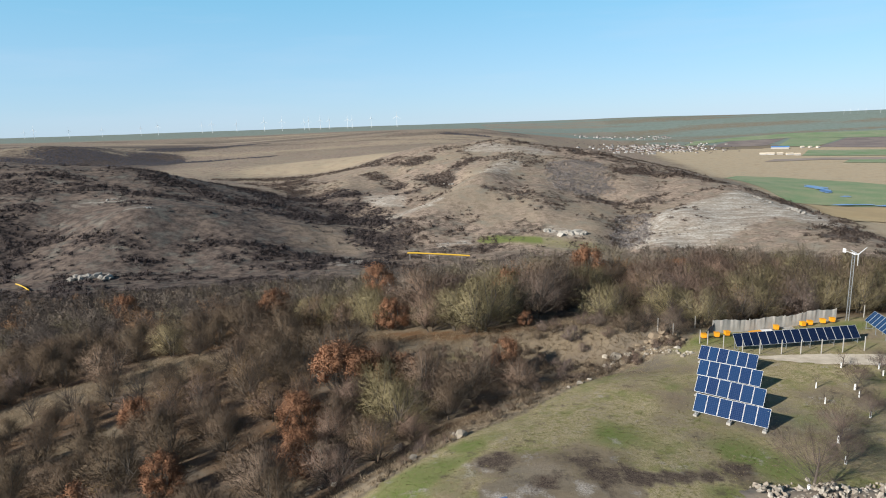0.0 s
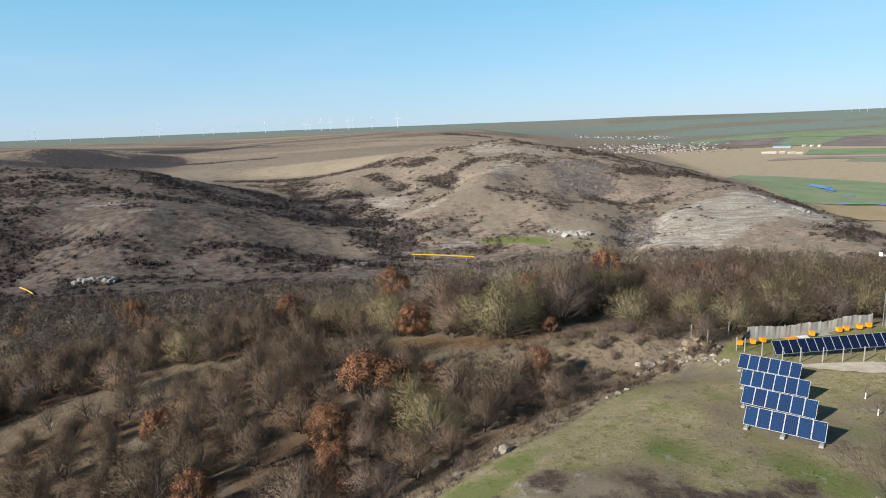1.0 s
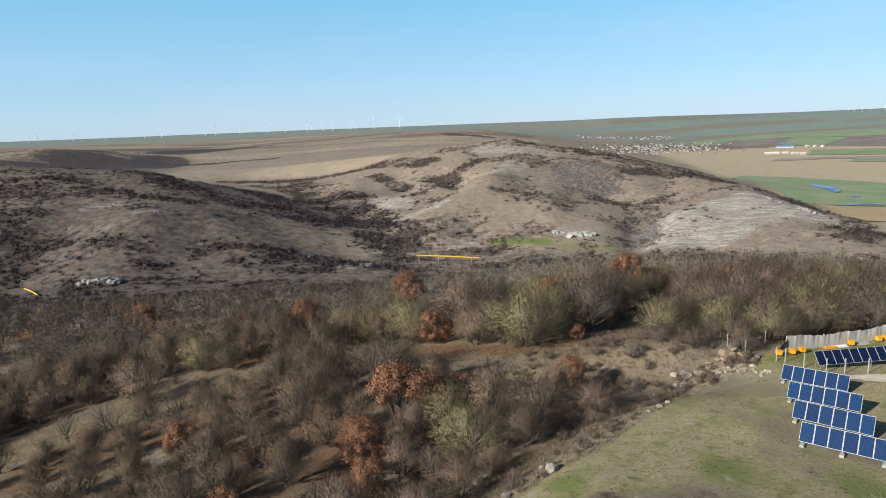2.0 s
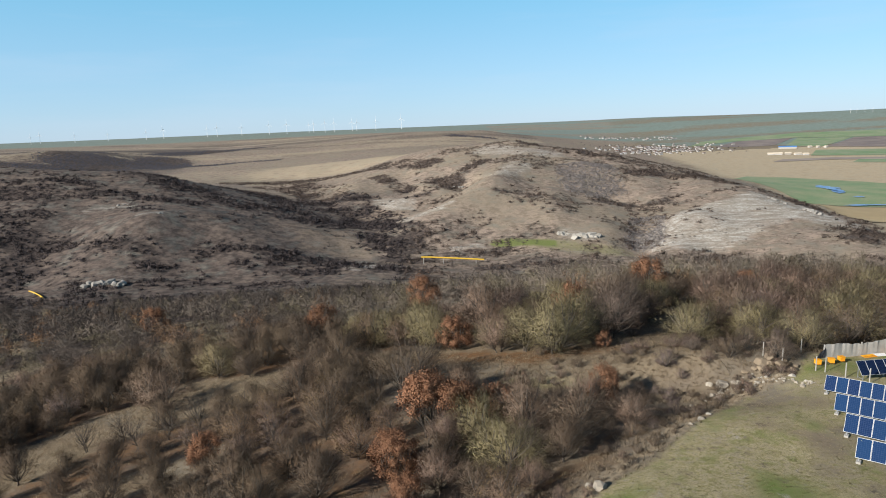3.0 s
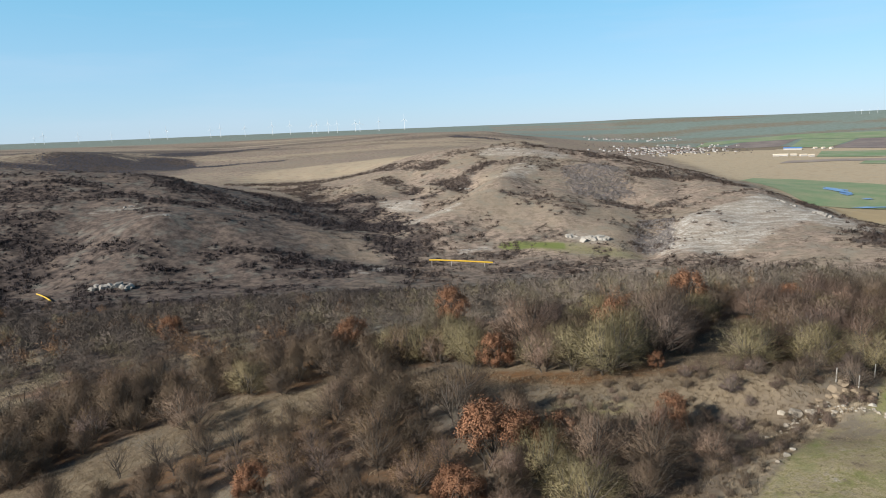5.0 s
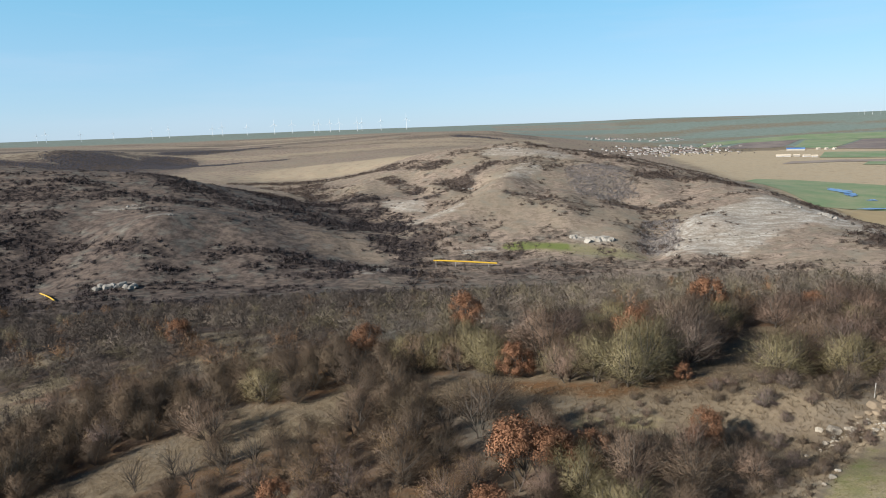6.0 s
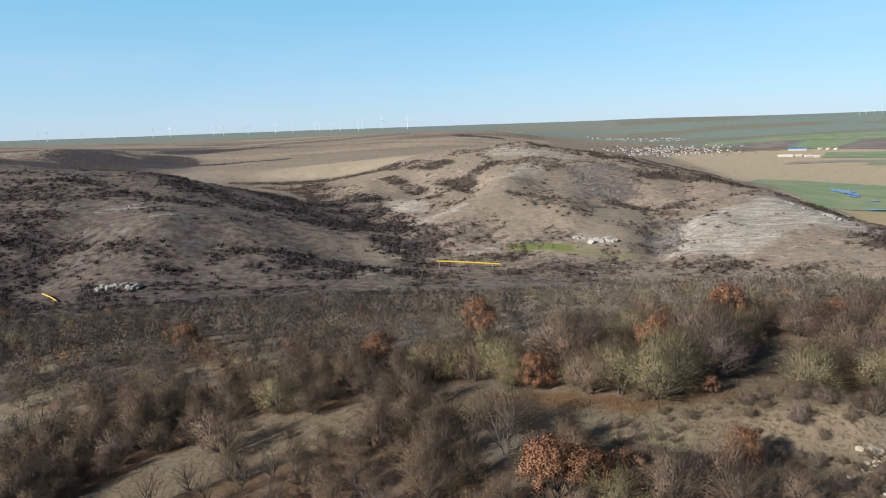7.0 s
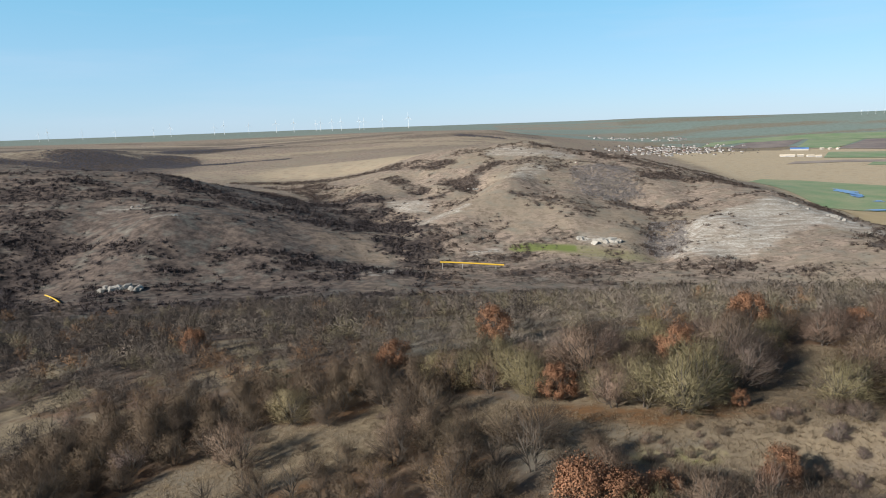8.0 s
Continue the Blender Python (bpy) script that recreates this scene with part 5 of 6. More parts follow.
def wind_screen():
    """A grey sheet screen on posts, its top edge sagging a little."""
    (ax, ay), (bx, by) = (34.4, 76.0), (53.3, 80.9)
    root = thing("screen_fence", pose(ax, ay, 0), "grey sheeting screen fence with a ragged top edge", "fence")
    n, run = 60, math.hypot(bx - ax, by - ay)
    turn = Matrix.Rotation(math.atan2(by - ay, bx - ax), 4, "Z")
    for k in range(10):
        lo, hi = k * n // 10, (k + 1) * n // 10
        bm, rows = bmesh.new(), []
        for i in range(lo, hi + 1):
            u = run * i / n
            z = ground_z(ax + (bx - ax) * i / n, ay + (by - ay) * i / n)
            sway = 0.05 * math.sin(u * 3.1) + 0.03 * math.sin(u * 7.7 + 1)
            top = z + 1.72 + 0.10 * math.sin(u * 0.9) + 0.05 * math.sin(u * 4.3)
            rows.append([[bm.verts.new((u, sway * f + d, z - 0.05 + (top - z) * f)) for f in (0, 0.33, 0.66, 1)] for d in (0, 0.03)])
        for a, b in zip(rows, rows[1:]):
            for d in (0, 1):
                for j in range(3):
                    q = (a[d][j], b[d][j], b[d][j + 1], a[d][j + 1])
                    bm.faces.new(q if d == 0 else q[::-1])
            bm.faces.new((a[0][3], b[0][3], b[1][3], a[1][3]))
        part("sheet", bm, M_FABRIC, root, at=turn)
    for k in range(8):
        u = run * k / 7
        z = ground_z(ax + (bx - ax) * k / 7, ay + (by - ay) * k / 7)
        part("post", boxed((u - 0.05, 0.06, z - 0.3), (u + 0.05, 0.16, z + 1.7)), M_CONCRETE, root, at=turn)
    bm = bmesh.new()
    g = [[bm.verts.new((-1.5 + 0.3 * i + 0.05 * j, 0.1 * math.sin(i * 2 + j), ground_z(ax - 1, ay) + 0.05 + (0.35 * i * 0.25 + 0.9 * i / 5) * j / 3)) for j in range(4)] for i in range(6)]
    for i in range(5):
        for j in range(3):
            bm.faces.new((g[i][j], g[i + 1][j], g[i + 1][j + 1], g[i][j + 1]))
    bmesh.ops.solidify(bm, geom=bm.faces[:], thickness=0.03)
    part("loose_sheet", bm, M_TARP, root, "dark loose tarpaulin flap", at=turn)


wind_screen()


def beehive(x, y, turn, first=[]):
    if first:
        return copy_thing(first[0], settle(x, y, 0, turn))
    root = thing("beehive", settle(x, y, 0, turn), "orange-yellow wooden beehive standing on short grass", "beehive", "beehives by the screen fence")
    part("body", boxed((-0.3, -0.25, 0.22), (0.3, 0.25, 0.62), 0.01), M_HIVE, root)
    part("lid", boxed((-0.34, -0.29, 0.62), (0.34, 0.29, 0.72), 0.02), M_HIVE, root)
    for sx in (-0.25, 0.25):
        for sy in (-0.2, 0.2):
            part("leg", boxed((sx - 0.03, sy - 0.03, -0.1), (sx + 0.03, sy + 0.03, 0.22)), M_BARK, root)
    part("entrance_board", boxed((-0.22, -0.36, 0.22), (0.22, -0.25, 0.25)), M_HIVE, root)
    first.append(root)
    return root


for x, y in ((32.1, 73.5), (33.9, 73.9), (35.5, 74.6), (43.4, 77.7), (47.3, 78.4), (48.4, 78.7), (50.3, 79.0), (51.8, 79.4)):
    beehive(x, y, rng.uniform(-15, 15))


def flat_board(x, y, turn, material, label):
    root = thing("board_stack", settle(x, y, 0, turn), label, "boards")
    for i in range(2):
        part("board", boxed((-0.9, -0.35 + 0.37 * i, 0.03 + 0.05 * i), (0.8, 0.0 + 0.37 * i, 0.09 + 0.05 * i), 0.01), material, root)


flat_board(40.4, 76.9, 12, M_HIVE, "low yellow boards lying on the grass")
flat_board(42.0, 77.4, 5, M_WHITE, "pale boards lying on the grass by hives")
flat_board(45.2, 78.1, 9, M_CONCRETE, "grey boards lying on the grass by hives")


def fence_post(x, y, tall, first=[]):
    if first and tall == 1.75:
        return copy_thing(first[0], settle(x, y, 0, rng.uniform(0, 20)))
    root = thing("fence_post", settle(x, y), "pale concrete fence post in the grass", "fence post", "posts of the wire fence")
    bm = boxed((-0.045, -0.045, -0.3), (0.045, 0.045, tall), 0.01)
    part("shaft", bm, M_CONCRETE, root)
    if tall == 1.75:
        first.append(root)
    return root


POSTS = [(31.0, 72.0), (31.7, 71.4), (32.8, 69.6), (34.2, 67.8), (36.1, 67.6), (38.5, 67.4), (40.6, 67.2), (42.9, 67.1), (45.2, 66.9), (47.6, 66.8), (50.2, 66.6), (28.8, 74.9), (33.1, 78.6),
         (57.5, 81.5), (61.5, 80.5), (27.6, 77.0)]
for x, y in POSTS:
    fence_post(x, y, 1.75)


def draped(name, outline, material, label, category, lift=0.05, steps=24, kind="structure", ragged=False):
    """A patch laid on the ground between a near and a far line of points."""
    near_line, far_line = outline
    def along(line, t):
        u = t * (len(line) - 1)
        i = min(int(u), len(line) - 2)
        (ax, ay), (bx, by) = line[i], line[i + 1]
        return np.array((ax + (bx - ax) * (u - i), ay + (by - ay) * (u - i)))
    pts = []
    for i in range(steps + 1):
        a, b = along(near_line, i / steps), along(far_line, i / steps)
        if ragged:
            a, b = a + (b - a) * 0.12 * float(waves(i * 0.9, 3.0, 2.0, 6)), b + (b - a) * 0.14 * float(waves(i * 0.9, 9.0, 2.0, 7))
        for j in range(9):
            pts.append(a + (b - a) * j / 8)
    pts = np.array(pts)
    z = height(pts[:, 0], pts[:, 1]) + lift
    faces = [(i * 9 + j, (i + 1) * 9 + j, (i + 1) * 9 + j + 1, i * 9 + j + 1) for i in range(steps) for j in range(8)]
    me = mesh_of(name, np.c_[pts, z], faces)
    return tagged(link(name, me, material), label, category, kind=kind)


draped("track", ([(35.2, 66.3), (37, 65.4), (40.7, 63.8), (45.5, 61.9), (54, 59.0), (75, 55)], [(35.6, 66.9), (39.3, 67.0), (44.0, 66.6), (49, 64.8), (57, 62.5), (75, 59)]), M_TRACK,
       "pale stony farm track across the field", "track", 0.05, 60, ragged=True)


def orchard_tree(x, y, tall, seed, bushy):
    kind, per = tree_kind(400 + seed, tall, 1, tall * (1.45 if bushy else 0.9), clumps=50 if bushy else 14, per=64 if bushy else 14, name="fruit_tree",
                          label="bare pruned fruit tree with a whitewashed trunk", twig_len=0.15 * tall, width=0.010, low=0.3, spread=0.7, crown=M_FRUIT_TWIG, limb=0.45)
    kind.matrix_basis = settle(x, y, 0, rng.uniform(0, 360))
    part("whitewashed_trunk", rod(bmesh.new(), (0, 0, -0.1), (0, 0, 0.62), tall * 0.026 + 0.03, tall * 0.022 + 0.02, 8), M_WHITEWASH, kind, "whitewashed lower trunk")
    return tagged(kind, group="fruit trees of the orchard")


for i, (x, y, tall, bushy) in enumerate([(42.1, 62.3, 2.4, 0), (36.3, 57.1, 1.6, 0), (34.8, 53.2, 1.5, 0), (36.5, 49.6, 2.4, 1), (30.8, 45.0, 3.4, 1), (29.1, 41.5, 2.6, 1), (23.9, 37.3, 4.8, 1),
                                         (39.4, 56.0, 2.8, 1), (38.6, 54.2, 1.6, 0), (45.2, 61.0, 2.4, 0), (44.3, 59.1, 2.4, 1), (42.0, 51.0, 2.6, 1)]):
    orchard_tree(x, y, tall, i, bushy)


# ---- stones ----
def boulder(x, y, size, seed, label="pale weathered limestone boulder in dry grass", tan=False, flat=0.8):
    meshes = TAN_STONES if tan else STONES
    root = new("boulder", meshes[seed % len(meshes)])
    root.matrix_basis = settle(x, y, size * 0.18, rng.uniform(0, 360)) @ Matrix.Diagonal((size * rng.uniform(0.85, 1.2), size * rng.uniform(0.85, 1.2), size * flat, 1))
    return tagged(root, label, "boulder", "boulders round the field")


for i, (x, y, s) in enumerate([(1.1, 49.6, 1.3), (0.5, 50.6, 0.7), (-4.6, 52.6, 1.2), (-4.7, 52.4, 0.9), (-3.0, 46.0, 0.9), (21.2, 73.6, 1.5), (20.2, 74.5, 0.9), (-9.5, 46.6, 0.8), (-11.0, 47.4, 0.6), (-12, 47.0, 0.5),
                               (14.2, 62.6, 0.8), (12.8, 61.4, 0.6), (15.6, 64.0, 0.7), (16.4, 70.0, 0.5)]):
    boulder(x, y, s, i)
def white_line(u, r):
    """A place along the spill of white stone at the field's edge."""
    x = 17.5 + 11.5 * u
    return x + r.gauss(0, 0.3), float(np.interp(x, (17.5, 20.8, 23.5, 26.5, 29), (70.6, 72.6, 72.6, 72.0, 69.0))) + r.gauss(0, 0.55)


for i in range(120):
    u = rng.random() ** 0.7
    boulder(*white_line(u, rng), rng.uniform(0.15, 0.42) * (2.2 if i % 9 == 0 else 1), i, "white broken limestone by the field edge")
for i, (x, y, s) in enumerate([(26.1, 73.9, 1.5), (28.2, 74.2, 1.9), (26.6, 75.3, 1.7), (28.8, 72.7, 1.3), (28.0, 76.1, 1.8), (24.2, 74.6, 0.9), (29.6, 73.4, 0.9), (27.3, 74.9, 1.2), (25.4, 74.6, 0.9), (29.2, 75.2, 1.1), (27.1, 73.1, 0.8)]):
    boulder(x, y, s, i, "large tan rock half buried at the field edge", True, 0.7)


M_BROKEN = per_object("broken_stone", [(0.387, 0.334, 0.275), (0.258, 0.22, 0.181), (0.494, 0.452, 0.391), (0.323, 0.268, 0.22)], 0.95, 3.0, 0.3)
RUBBLE = [me.copy() for me in STONES]
for me in RUBBLE:
    me.materials[0] = M_BROKEN
M_RUBBLE = plain("rubble_earth", (0.24, 0.20, 0.155), (0.13, 0.105, 0.085), 1.5, 0.95, bump=0.8)


def rubble_heap():
    root = thing("rubble_heap", settle(24.6, 37.0), "long heap of pale broken building stone", "rubble")
    base = root.matrix_basis.inverted()
    for i in range(300):
        u, v = rng.uniform(-4.6, 5.2), rng.gauss(0, 0.85)
        x, y = 24.6 + u, 36.6 + v + 0.12 * math.sin(u * 1.7)
        h = (0.8 + 0.35 * math.sin(u * 1.3 + 1)) * math.exp(-(v / 1.1) ** 2) * (1 - (abs(u) / 6.2) ** 3)
        s = rng.uniform(0.15, 0.42) * (1.7 if rng.random() < 0.06 else 1)
        m = pose(x, y, ground_z(x, y) + h * rng.uniform(0.7, 1.0), rng.uniform(0, 360), rng.uniform(0, 360), rng.uniform(0, 360)) @ Matrix.Diagonal((s * 1.2, s, s * 0.8, 1))
        link("stone", RUBBLE[i % 8], None, root, at=base @ m)
    xs, ys = np.meshgrid(np.linspace(-5.4, 6, 40), np.linspace(-2.2, 2.2, 16), indexing="ij")
    hs = 0.6 * np.exp(-(ys / 0.9) ** 2) * np.clip(1 - (np.abs(xs) / 6.2) ** 3, 0, 1) + 0.07 * waves(xs, ys, 0.6, 4, 2)
    z = height(24.6 + xs, 36.6 + ys) + hs - 0.08 - root.matrix_basis.translation.z
    faces = [(i * 16 + j, (i + 1) * 16 + j, (i + 1) * 16 + j + 1, i * 16 + j + 1) for i in range(39) for j in range(15)]
    link("earth_core", mesh_of("earth_core", np.c_[xs.ravel(), ys.ravel() - 0.4, z.ravel()], faces), M_RUBBLE, root, "pale crumbled earth")


rubble_heap()



def parked_car(x, y, turn):
    """A small blue hatchback."""
    root = thing("car", settle(x, y, 0, turn), "small blue hatchback car parked on the grass", "car")
    def hull(stations, material, name, label=""):
        bm, rings = bmesh.new(), []
        for px, w, lo, hi in stations:
            rings.append([bm.verts.new(p) for p in ((px, -w, lo), (px, w, lo), (px, w * 1.02, (lo + hi) / 2), (px, w * 0.86, hi), (px, -w * 0.86, hi), (px, -w * 1.02, (lo + hi) / 2))])
        for a, b in zip(rings, rings[1:]):
            for i in range(6):
                bm.faces.new((a[i], a[(i + 1) % 6], b[(i + 1) % 6], b[i]))
        bm.faces.new(rings[0][::-1])
        bm.faces.new(rings[-1])
        bmesh.ops.recalc_face_normals(bm, faces=bm.faces[:])
        bmesh.ops.bevel(bm, geom=bm.edges[:], offset=0.03, segments=2, affect="EDGES")
        return part(name, bm, material, root, label)
    hull([(-1.9, 0.70, 0.35, 0.75), (-1.6, 0.80, 0.25, 0.92), (-0.6, 0.82, 0.22, 0.95), (0.9, 0.82, 0.22, 0.98), (1.85, 0.74, 0.3, 0.95)], M_CAR, "body")
    hull([(-0.75, 0.70, 0.93, 1.0), (-0.15, 0.68, 0.93, 1.40), (1.2, 0.68, 0.95, 1.42), (1.75, 0.66, 0.95, 1.05)], M_DARK, "windows", "dark car windows")
    hull([(-0.2, 0.62, 1.40, 1.46), (0.4, 0.64, 1.41, 1.50), (1.25, 0.62, 1.42, 1.47)], M_CAR, "roof")
    for wx in (-1.2, 1.15):
        for wy in (-0.74, 0.74):
            part("wheel", rod(bmesh.new(), (wx, wy - 0.09, 0.3), (wx, wy + 0.09, 0.3), 0.3, sides=16), M_TYRE, root)


M_CAR = plain("blue_car_paint", (0.05, 0.14, 0.33), (0.06, 0.16, 0.36), 1.0, 0.3, bump=0)
M_TYRE = plain("tyre_rubber", (0.03, 0.03, 0.03), (0.045, 0.045, 0.045), 3, 0.9, bump=0)
parked_car(2.4, 33.5, 15)

# ---- the valley and beyond ----
def pipeline(name, points, radius, label, props):
    root = thing(name, Matrix.Translation(points[0]), label, "pipeline")
    curve = bpy.data.curves.new(name, "CURVE")
    curve.dimensions, curve.bevel_depth, curve.bevel_resolution = "3D", radius, 3
    sp = curve.splines.new("POLY")
    sp.points.add(len(points) - 1)
    for p, q in zip(sp.points, points):
        p.co = (*(Vector(q) - Vector(points[0])), 1)
    tmp = bpy.data.objects.new("tube", curve)
    me = bpy.data.meshes.new_from_object(tmp)
    bpy.data.objects.remove(tmp)
    link("tube", me, M_PIPE, root)
    for f in props:
        k = f * (len(points) - 1)
        i = min(int(k), len(points) - 2)
        q = Vector(points[i]).lerp(Vector(points[i + 1]), k - i)
        g = ground_z(q.x, q.y)
        part("support", boxed((q.x - 0.25, q.y - 0.25, g - 1), (q.x + 0.25, q.y + 0.25, q.z - radius * 0.8)), M_CONCRETE, root, at=Matrix.Translation(-Vector(points[0])))
    return root


pipeline("gas_pipeline", [(-36, 613, -99.6), (-28, 613.2, -99.9), (0, 614, -102.2), (27, 615, -104.8)], 0.75, "straight yellow pipeline carried over the valley floor", (0.1, 0.5, 0.9))
pipeline("gas_pipeline", [(-361.9, 511.3, -94.8), (-350.0, 499.4, -93.3), (-337.6, 486.5, -92.2), (-324.9, 472.2, -91.0)], 0.5, "short bent yellow pipeline in scrub", (0.3,))


def outcrop(x, y, run, turn, deep, big, count, label, stones=None):
    """Broken rocks half buried along a ledge."""
    root = thing("rock_outcrop", settle(x, y, 0, turn), label, "rock outcrop")
    base = root.matrix_basis.inverted()
    c, s_ = math.cos(radians(turn)), math.sin(radians(turn))
    for i in range(count):
        u, v = run * rng.uniform(-0.5, 0.5), deep * rng.gauss(0, 0.4)
        s = big * rng.uniform(0.35, 1.0)
        m = settle(x + u * c - v * s_, y + u * s_ + v * c, s * 0.12, rng.uniform(0, 360)) @ Matrix.Diagonal((s * 1.2, s, s * rng.uniform(0.7, 1.1), 1))
        link("rock", (stones or GREY)[i % 8], None, root, at=base @ m)


M_GREY = per_object("grey_limestone", [(0.33, 0.31, 0.28), (0.25, 0.23, 0.205), (0.43, 0.40, 0.36)], 0.95, 0.4, 0.35)
GREY = [me.copy() for me in STONES]
for me in GREY:
    me.materials[0] = M_GREY
M_PALE = per_object("pale_limestone", [(0.45, 0.415, 0.365), (0.34, 0.31, 0.27), (0.52, 0.485, 0.43)], 0.95, 0.4, 0.35)
PALE = [me.copy() for me in STONES]
for me in PALE:
    me.materials[0] = M_PALE
outcrop(146, 688, 30, -10, 9, 12, 34, "grey-white limestone rocks above the valley floor", PALE)
outcrop(122, 700, 16, 10, 6, 7, 16, "grey-white limestone rocks above the valley floor", PALE)
outcrop(-300, 514, 32, 8, 6, 8.5, 46, "row of pale limestone rocks in dark scrub")
outcrop(427, 738, 22, -60, 4, 8, 14, "limestone crag on the hill's edge")
outcrop(415, 800, 34, -70, 3, 5, 12, "limestone crag on the hill's edge")
outcrop(-318, 664, 10, 30, 3, 4, 7, "small tan rock face on the dark hill")
outcrop(-390, 735, 12, 10, 3, 4, 7, "small tan rock face on the dark hill")
outcrop(12, 985, 18, 0, 5, 6, 9, "pale rock at the head of a gully")
outcrop(10, 676, 30, 5, 2, 3, 14, "low tan rock bank by the stream")


def field(name, near_line, far_line, material, label):
    return draped(name, (near_line, far_line), material, label, "field", 0.9, 20)


M_CROP = plain("young_crop", (0.15, 0.23, 0.10), (0.26, 0.275, 0.165), 0.011, 0.95, bump=0)
M_PLOUGH = plain("ploughed_soil", (0.155, 0.12, 0.11), (0.25, 0.20, 0.17), 0.012, 0.95, bump=0)
M_MEADOW = plain("wet_meadow", (0.165, 0.24, 0.11), (0.27, 0.28, 0.155), 0.02, 0.95, bump=0)
M_STUBBLE = plain("stubble", (0.42, 0.31, 0.16), (0.34, 0.25, 0.13), 0.01, 0.95, bump=0)
M_FALLOW = plain("fallow_ground", (0.25, 0.20, 0.165), (0.33, 0.27, 0.215), 0.012, 0.95, bump=0)
field("meadow", [(560, 990), (594, 962), (650, 950), (735, 935), (800, 930)], [(600, 1330), (678, 1424), (754, 1404), (852, 1290), (900, 1150)], M_MEADOW, "flat green flood meadow beside the hill")
field("stubble_field", [(500, 740), (562, 800), (660, 760)], [(560, 982), (592, 952), (735, 925)], M_STUBBLE, "dry orange-tan stubble below the hill")
field("ploughed_field", [(1150, 2690), (1191, 2645), (1300, 2620), (1367, 2626)], [(1330, 2890), (1400, 2915), (1480, 2920), (1602, 2914)], M_PLOUGH, "dark brown ploughed field on the plain")
field("crop_field", [(1395, 2590), (1430, 2520), (1466, 2460)], [(1620, 2905), (1710, 2850), (1800, 2795)], M_CROP, "green field of young winter crop")
field("crop_field", [(1060, 2740), (1320, 2905), (1620, 2925), (1812, 2802), (2150, 2620)], [(1200, 2960), (1480, 3080), (1760, 3130), (2082, 3030), (2500, 2800)], M_CROP, "green field of young winter crop")
field("ploughed_field", [(1473, 2449), (1595, 2309), (1720, 2200)], [(1806, 2788), (1960, 2720), (2200, 2560)], M_PLOUGH, "dark brown ploughed field on the plain")
field("crop_field", [(1190, 2056), (1366, 1977), (1520, 1890)], [(1359, 2312), (1532, 2218), (1690, 2110)], M_CROP, "green field of young winter crop")
field("crop_field", [(1144, 1772), (1203, 1742), (1350, 1660)], [(1228, 1870), (1286, 1862), (1450, 1760)], M_CROP, "green field of young winter crop")
field("fallow_field", [(960, 1850), (1150, 1880), (1380, 1800)], [(1030, 1930), (1200, 1960), (1460, 1850)], M_FALLOW, "brown fallow strip on the plain")


def pond(cx, cy, rx, ry, turn, seed):
    n = 60
    r = np.random.default_rng(seed)
    a = np.arange(n) * 2 * math.pi / n
    bump = 0.9 + sum(k * np.sin(m * a + r.uniform(0, 6.28)) for m, k in ((2, 0.16), (3, 0.2), (5, 0.12), (8, 0.07), (13, 0.04)))
    c, s = math.cos(turn), math.sin(turn)
    u, v = rx * bump * np.cos(a), ry * bump * np.sin(a)
    x, y = cx + u * c - v * s, cy + u * s + v * c
    z = float(np.max(height(x, y))) + 1.2
    bm = bmesh.new()
    bm.faces.new([bm.verts.new((float(p), float(q), z)) for p, q in zip(x, y)])
    ob = part("pond", bm, M_WATER)
    return tagged(ob, "shallow blue flood water in the meadow", "pond", kind="structure")


pond(703, 1160, 14, 34, -0.35, 1)
pond(697, 1122, 11, 26, -0.4, 4)
pond(712, 1196, 8, 17, -0.3, 6)
pond(722, 1166, 6, 16, -0.3, 8)
pond(688, 1100, 7, 12, -0.5, 9)
pond(690, 1052, 7, 11, -0.5, 11)
pond(640, 962, 30, 8, -0.15, 2)
pond(705, 948, 40, 8, -0.15, 3)


def house_kind(seed):
    """A low village house with a pitched roof."""
    r = random.Random(seed)
    w, d, h = r.uniform(8, 14), r.uniform(6, 8), r.uniform(3, 4.2)
    root = thing("house", Matrix.Identity(4), "small rendered village house with a pitched roof", "house", "houses of the village")
    part("wall", boxed((-w / 2, -d / 2, -2), (w / 2, d / 2, h)), M_RENDER, root)
    bm = bmesh.new()
    e, rise = 0.5, r.uniform(1.8, 2.6)
    v = [bm.verts.new(p) for p in ((-w / 2 - e, -d / 2 - e, h), (w / 2 + e, -d / 2 - e, h), (w / 2 + e, d / 2 + e, h), (-w / 2 - e, d / 2 + e, h), (-w / 2 - e, 0, h + rise), (w / 2 + e, 0, h + rise))]
    for f in ((0, 1, 5, 4), (2, 3, 4, 5), (1, 2, 5), (3, 0, 4), (3, 2, 1, 0)):
        bm.faces.new([v[i] for i in f])
    part("roof", bm, M_ROOF, root)
    part("window", boxed((-w / 4 - 0.7, -d / 2 - 0.03, 1.0), (-w / 4 + 0.7, -d / 2 + 0.05, 2.4)), M_DARK, root)
    part("window", boxed((w / 4 - 0.7, -d / 2 - 0.03, 1.0), (w / 4 + 0.7, -d / 2 + 0.05, 2.4)), M_DARK, root)
    part("door", boxed((-0.5, -d / 2 - 0.03, 0), (0.5, -d / 2 + 0.05, 2.1)), M_DARK, root)
    return root


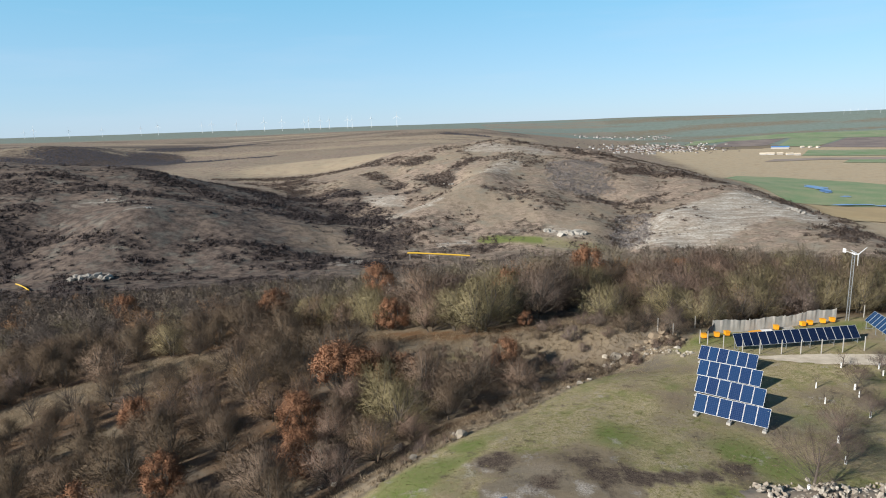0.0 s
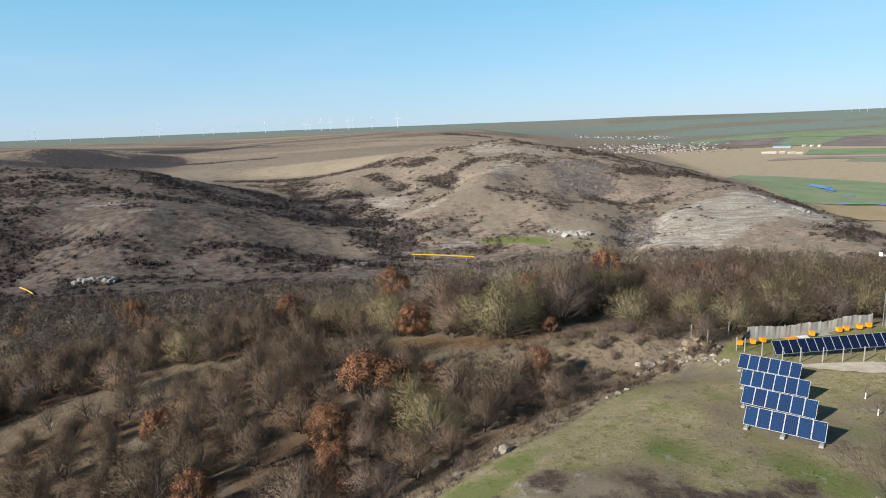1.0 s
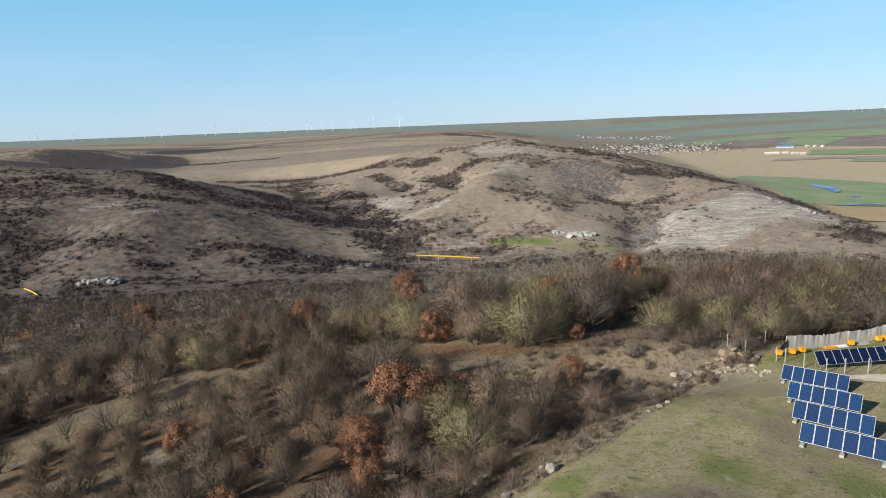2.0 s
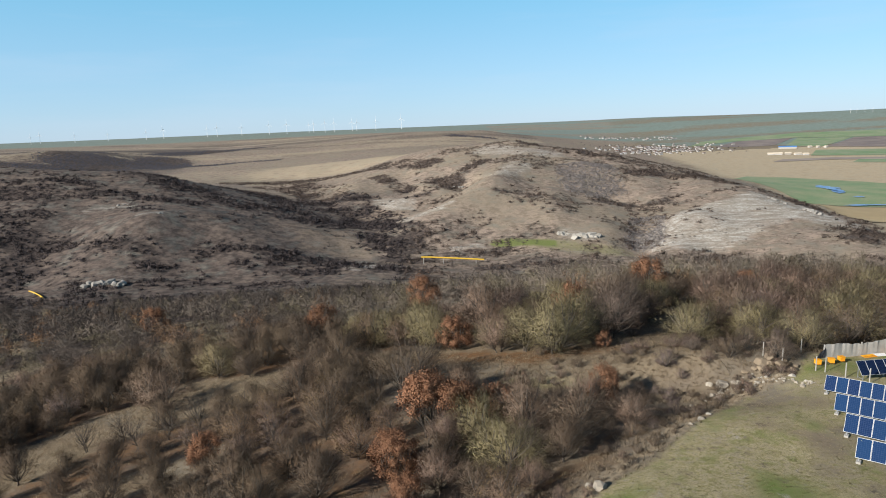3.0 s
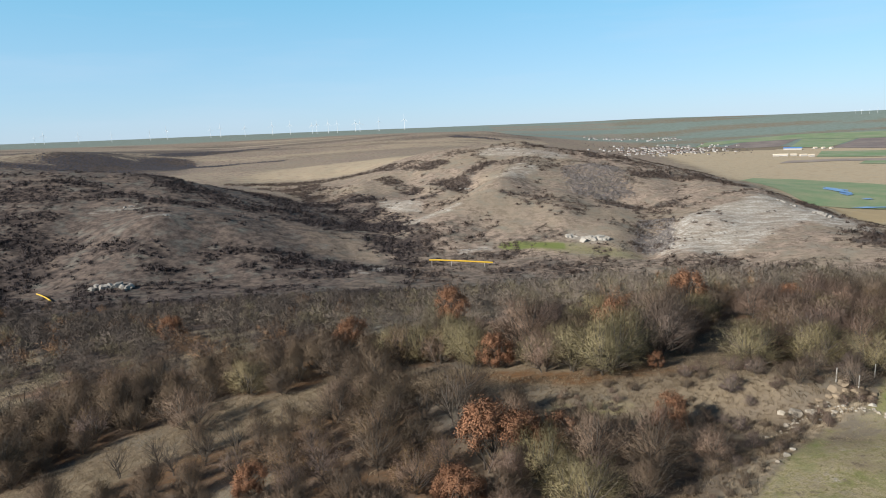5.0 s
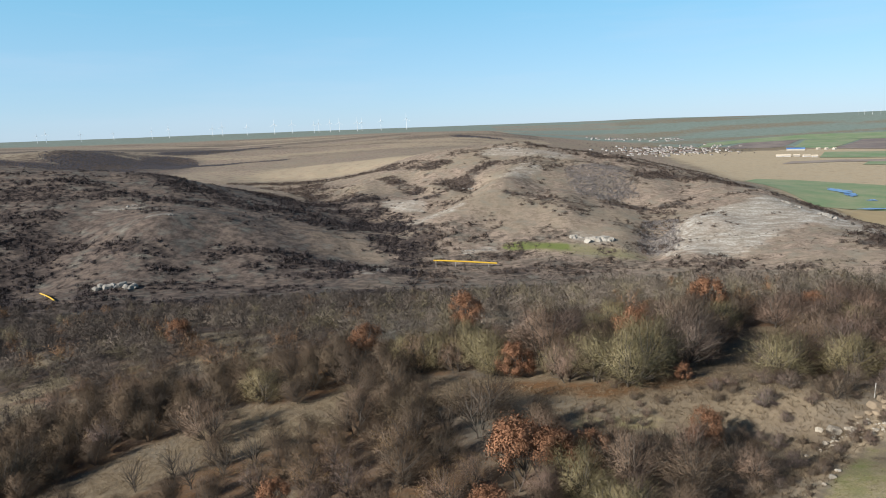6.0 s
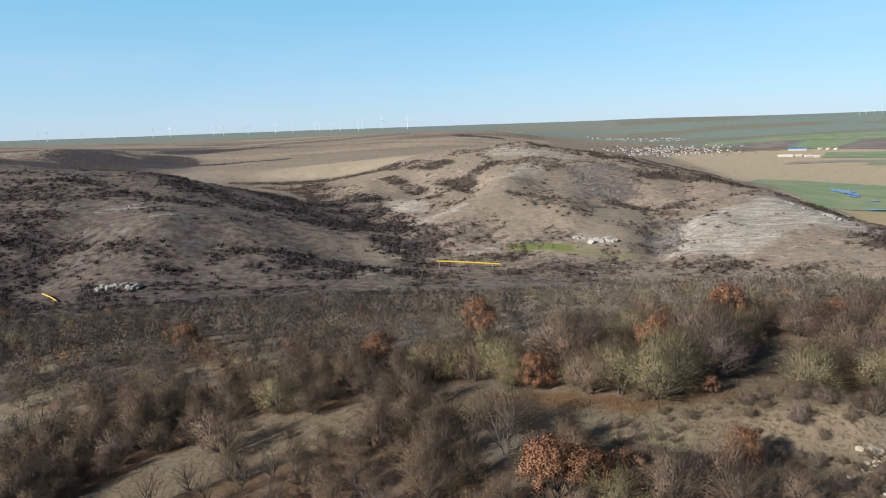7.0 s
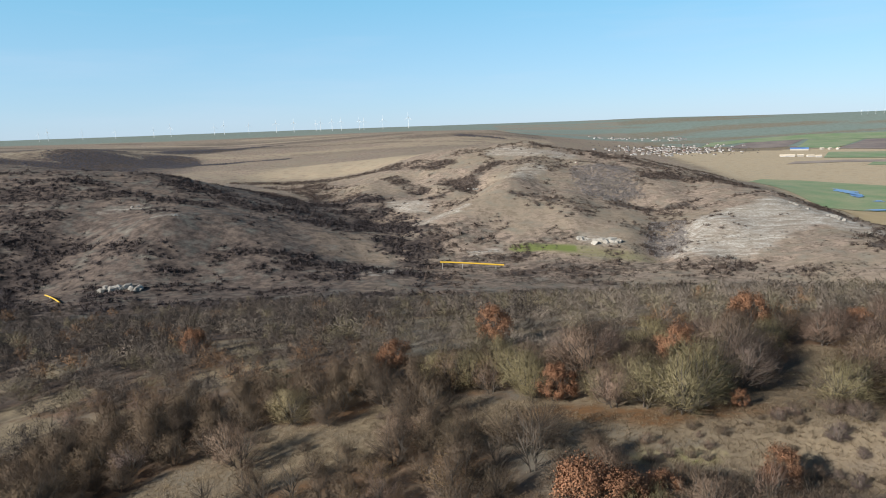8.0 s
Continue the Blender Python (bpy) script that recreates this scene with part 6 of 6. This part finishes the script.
HOUSES = [house_kind(s) for s in range(6)]
for i in range(250):
    u, v = rng.gauss(0, 0.5), rng.gauss(0, 0.45)
    x, y = 905 + 270 * u + 60 * v, 2600 + 70 * u + 260 * v
    if i % 5 == 0:
        x, y = 880 + rng.uniform(-180, 300), 3180 + rng.uniform(-60, 120)
    h = HOUSES[i % 6]
    copy_thing(h, settle(x, y, 0, rng.choice((10, 100, 55)) + rng.uniform(-8, 8)))
for i, h in enumerate(HOUSES):
    h.matrix_basis = settle(760 + 50 * i, 2600 + 12 * i, 0, 20 * i)


def barn(x, y, w, d, h, turn, roof, label):
    root = thing("barn", settle(x, y, 0, turn), label, "barn", "farm buildings on the plain")
    part("wall", boxed((-w / 2, -d / 2, -2), (w / 2, d / 2, h)), M_RENDER, root)
    bm = bmesh.new()
    v = [bm.verts.new(p) for p in ((-w / 2 - 1, -d / 2 - 1, h), (w / 2 + 1, -d / 2 - 1, h), (w / 2 + 1, d / 2 + 1, h), (-w / 2 - 1, d / 2 + 1, h), (-w / 2 - 1, 0, h + 4), (w / 2 + 1, 0, h + 4))]
    for f in ((0, 1, 5, 4), (2, 3, 4, 5), (1, 2, 5), (3, 0, 4), (3, 2, 1, 0)):
        bm.faces.new([v[i] for i in f])
    part("roof", bm, roof, root)


barn(1330, 2452, 62, 22, 6, -28, M_BLUE_ROOF, "long barn with a blue sheet-metal roof")
for i, (x, y, w) in enumerate([(1100, 2132, 20), (1128, 2140, 26), (1160, 2136, 18), (1192, 2086, 16), (1178, 2108, 22), (1410, 2440, 12), (1432, 2425, 10), (1455, 2412, 12)]):
    barn(x, y, w, 10, 4, -30 + 8 * i, M_TRACK, "low pale farm shed on the plain")
village_trees = [(905 + rng.gauss(0, 140), 2610 + rng.gauss(0, 130), rng.uniform(6, 12), rng.uniform(0, 6), rng.random(), rng.randrange(8)) for _ in range(420)]
joined("village_trees", "bare garden trees between the village houses", "trees", SHRUBS, village_trees, M_SCRUB)


def big_turbine():
    root = thing("wind_turbine", Matrix.Identity(4), "white three-bladed wind turbine on the far plateau", "wind turbine", "wind farm turbines")
    part("tower", rod(bmesh.new(), (0, 0, -3), (0, 0, 56), 1.2, 0.7, 10), M_WHITE, root)
    part("nacelle", boxed((-3, -1.6, 55), (5, 1.6, 58.5), 0.4), M_WHITE, root)
    for k in range(3):
        bm = bmesh.new()
        rod(bm, (0, 0, 0.5), (0, 0, 27), 0.95, 0.3, 5)
        part("blade", bm, M_WHITE, root, at=Matrix.Translation((-3.4, 0, 56.7)) @ Matrix.Rotation(radians(120 * k), 4, "X"))
    return root


big = big_turbine()
BEARINGS = [-35.8, -33.2, -32.6, -30.3, -28.0, -25.2, -23.9, -20.5, -19.7, -17.7, -15.4, -13.9, -12.0, -11.6, -10.6, -9.8, -8.2, -7.8, -6.1, -3.8, 32.6, 33.0, 33.5, 34.0, 34.9, 35.8, 36.5]
for i, b in enumerate(BEARINGS):
    far = 4450 if b < 20 else 4600
    x, y = far * math.sin(radians(b)), far * math.cos(radians(b))
    s = (0.75 + 0.035 * max(0, 35 - abs(b)) * 0.4 + rng.uniform(-0.1, 0.15)) if b < 20 else 0.4
    m = settle(x, y, 0, rng.uniform(60, 120))
    ob = big if i == 0 else copy_thing(big, m)
    ob.matrix_basis = m @ Matrix.Diagonal((s, s, s, 1))

# the patterns that were copied to their places
for kinds in KINDS.values():
    for root, _ in kinds:
        for o in [*root.children_recursive, root]:
            bpy.data.objects.remove(o)
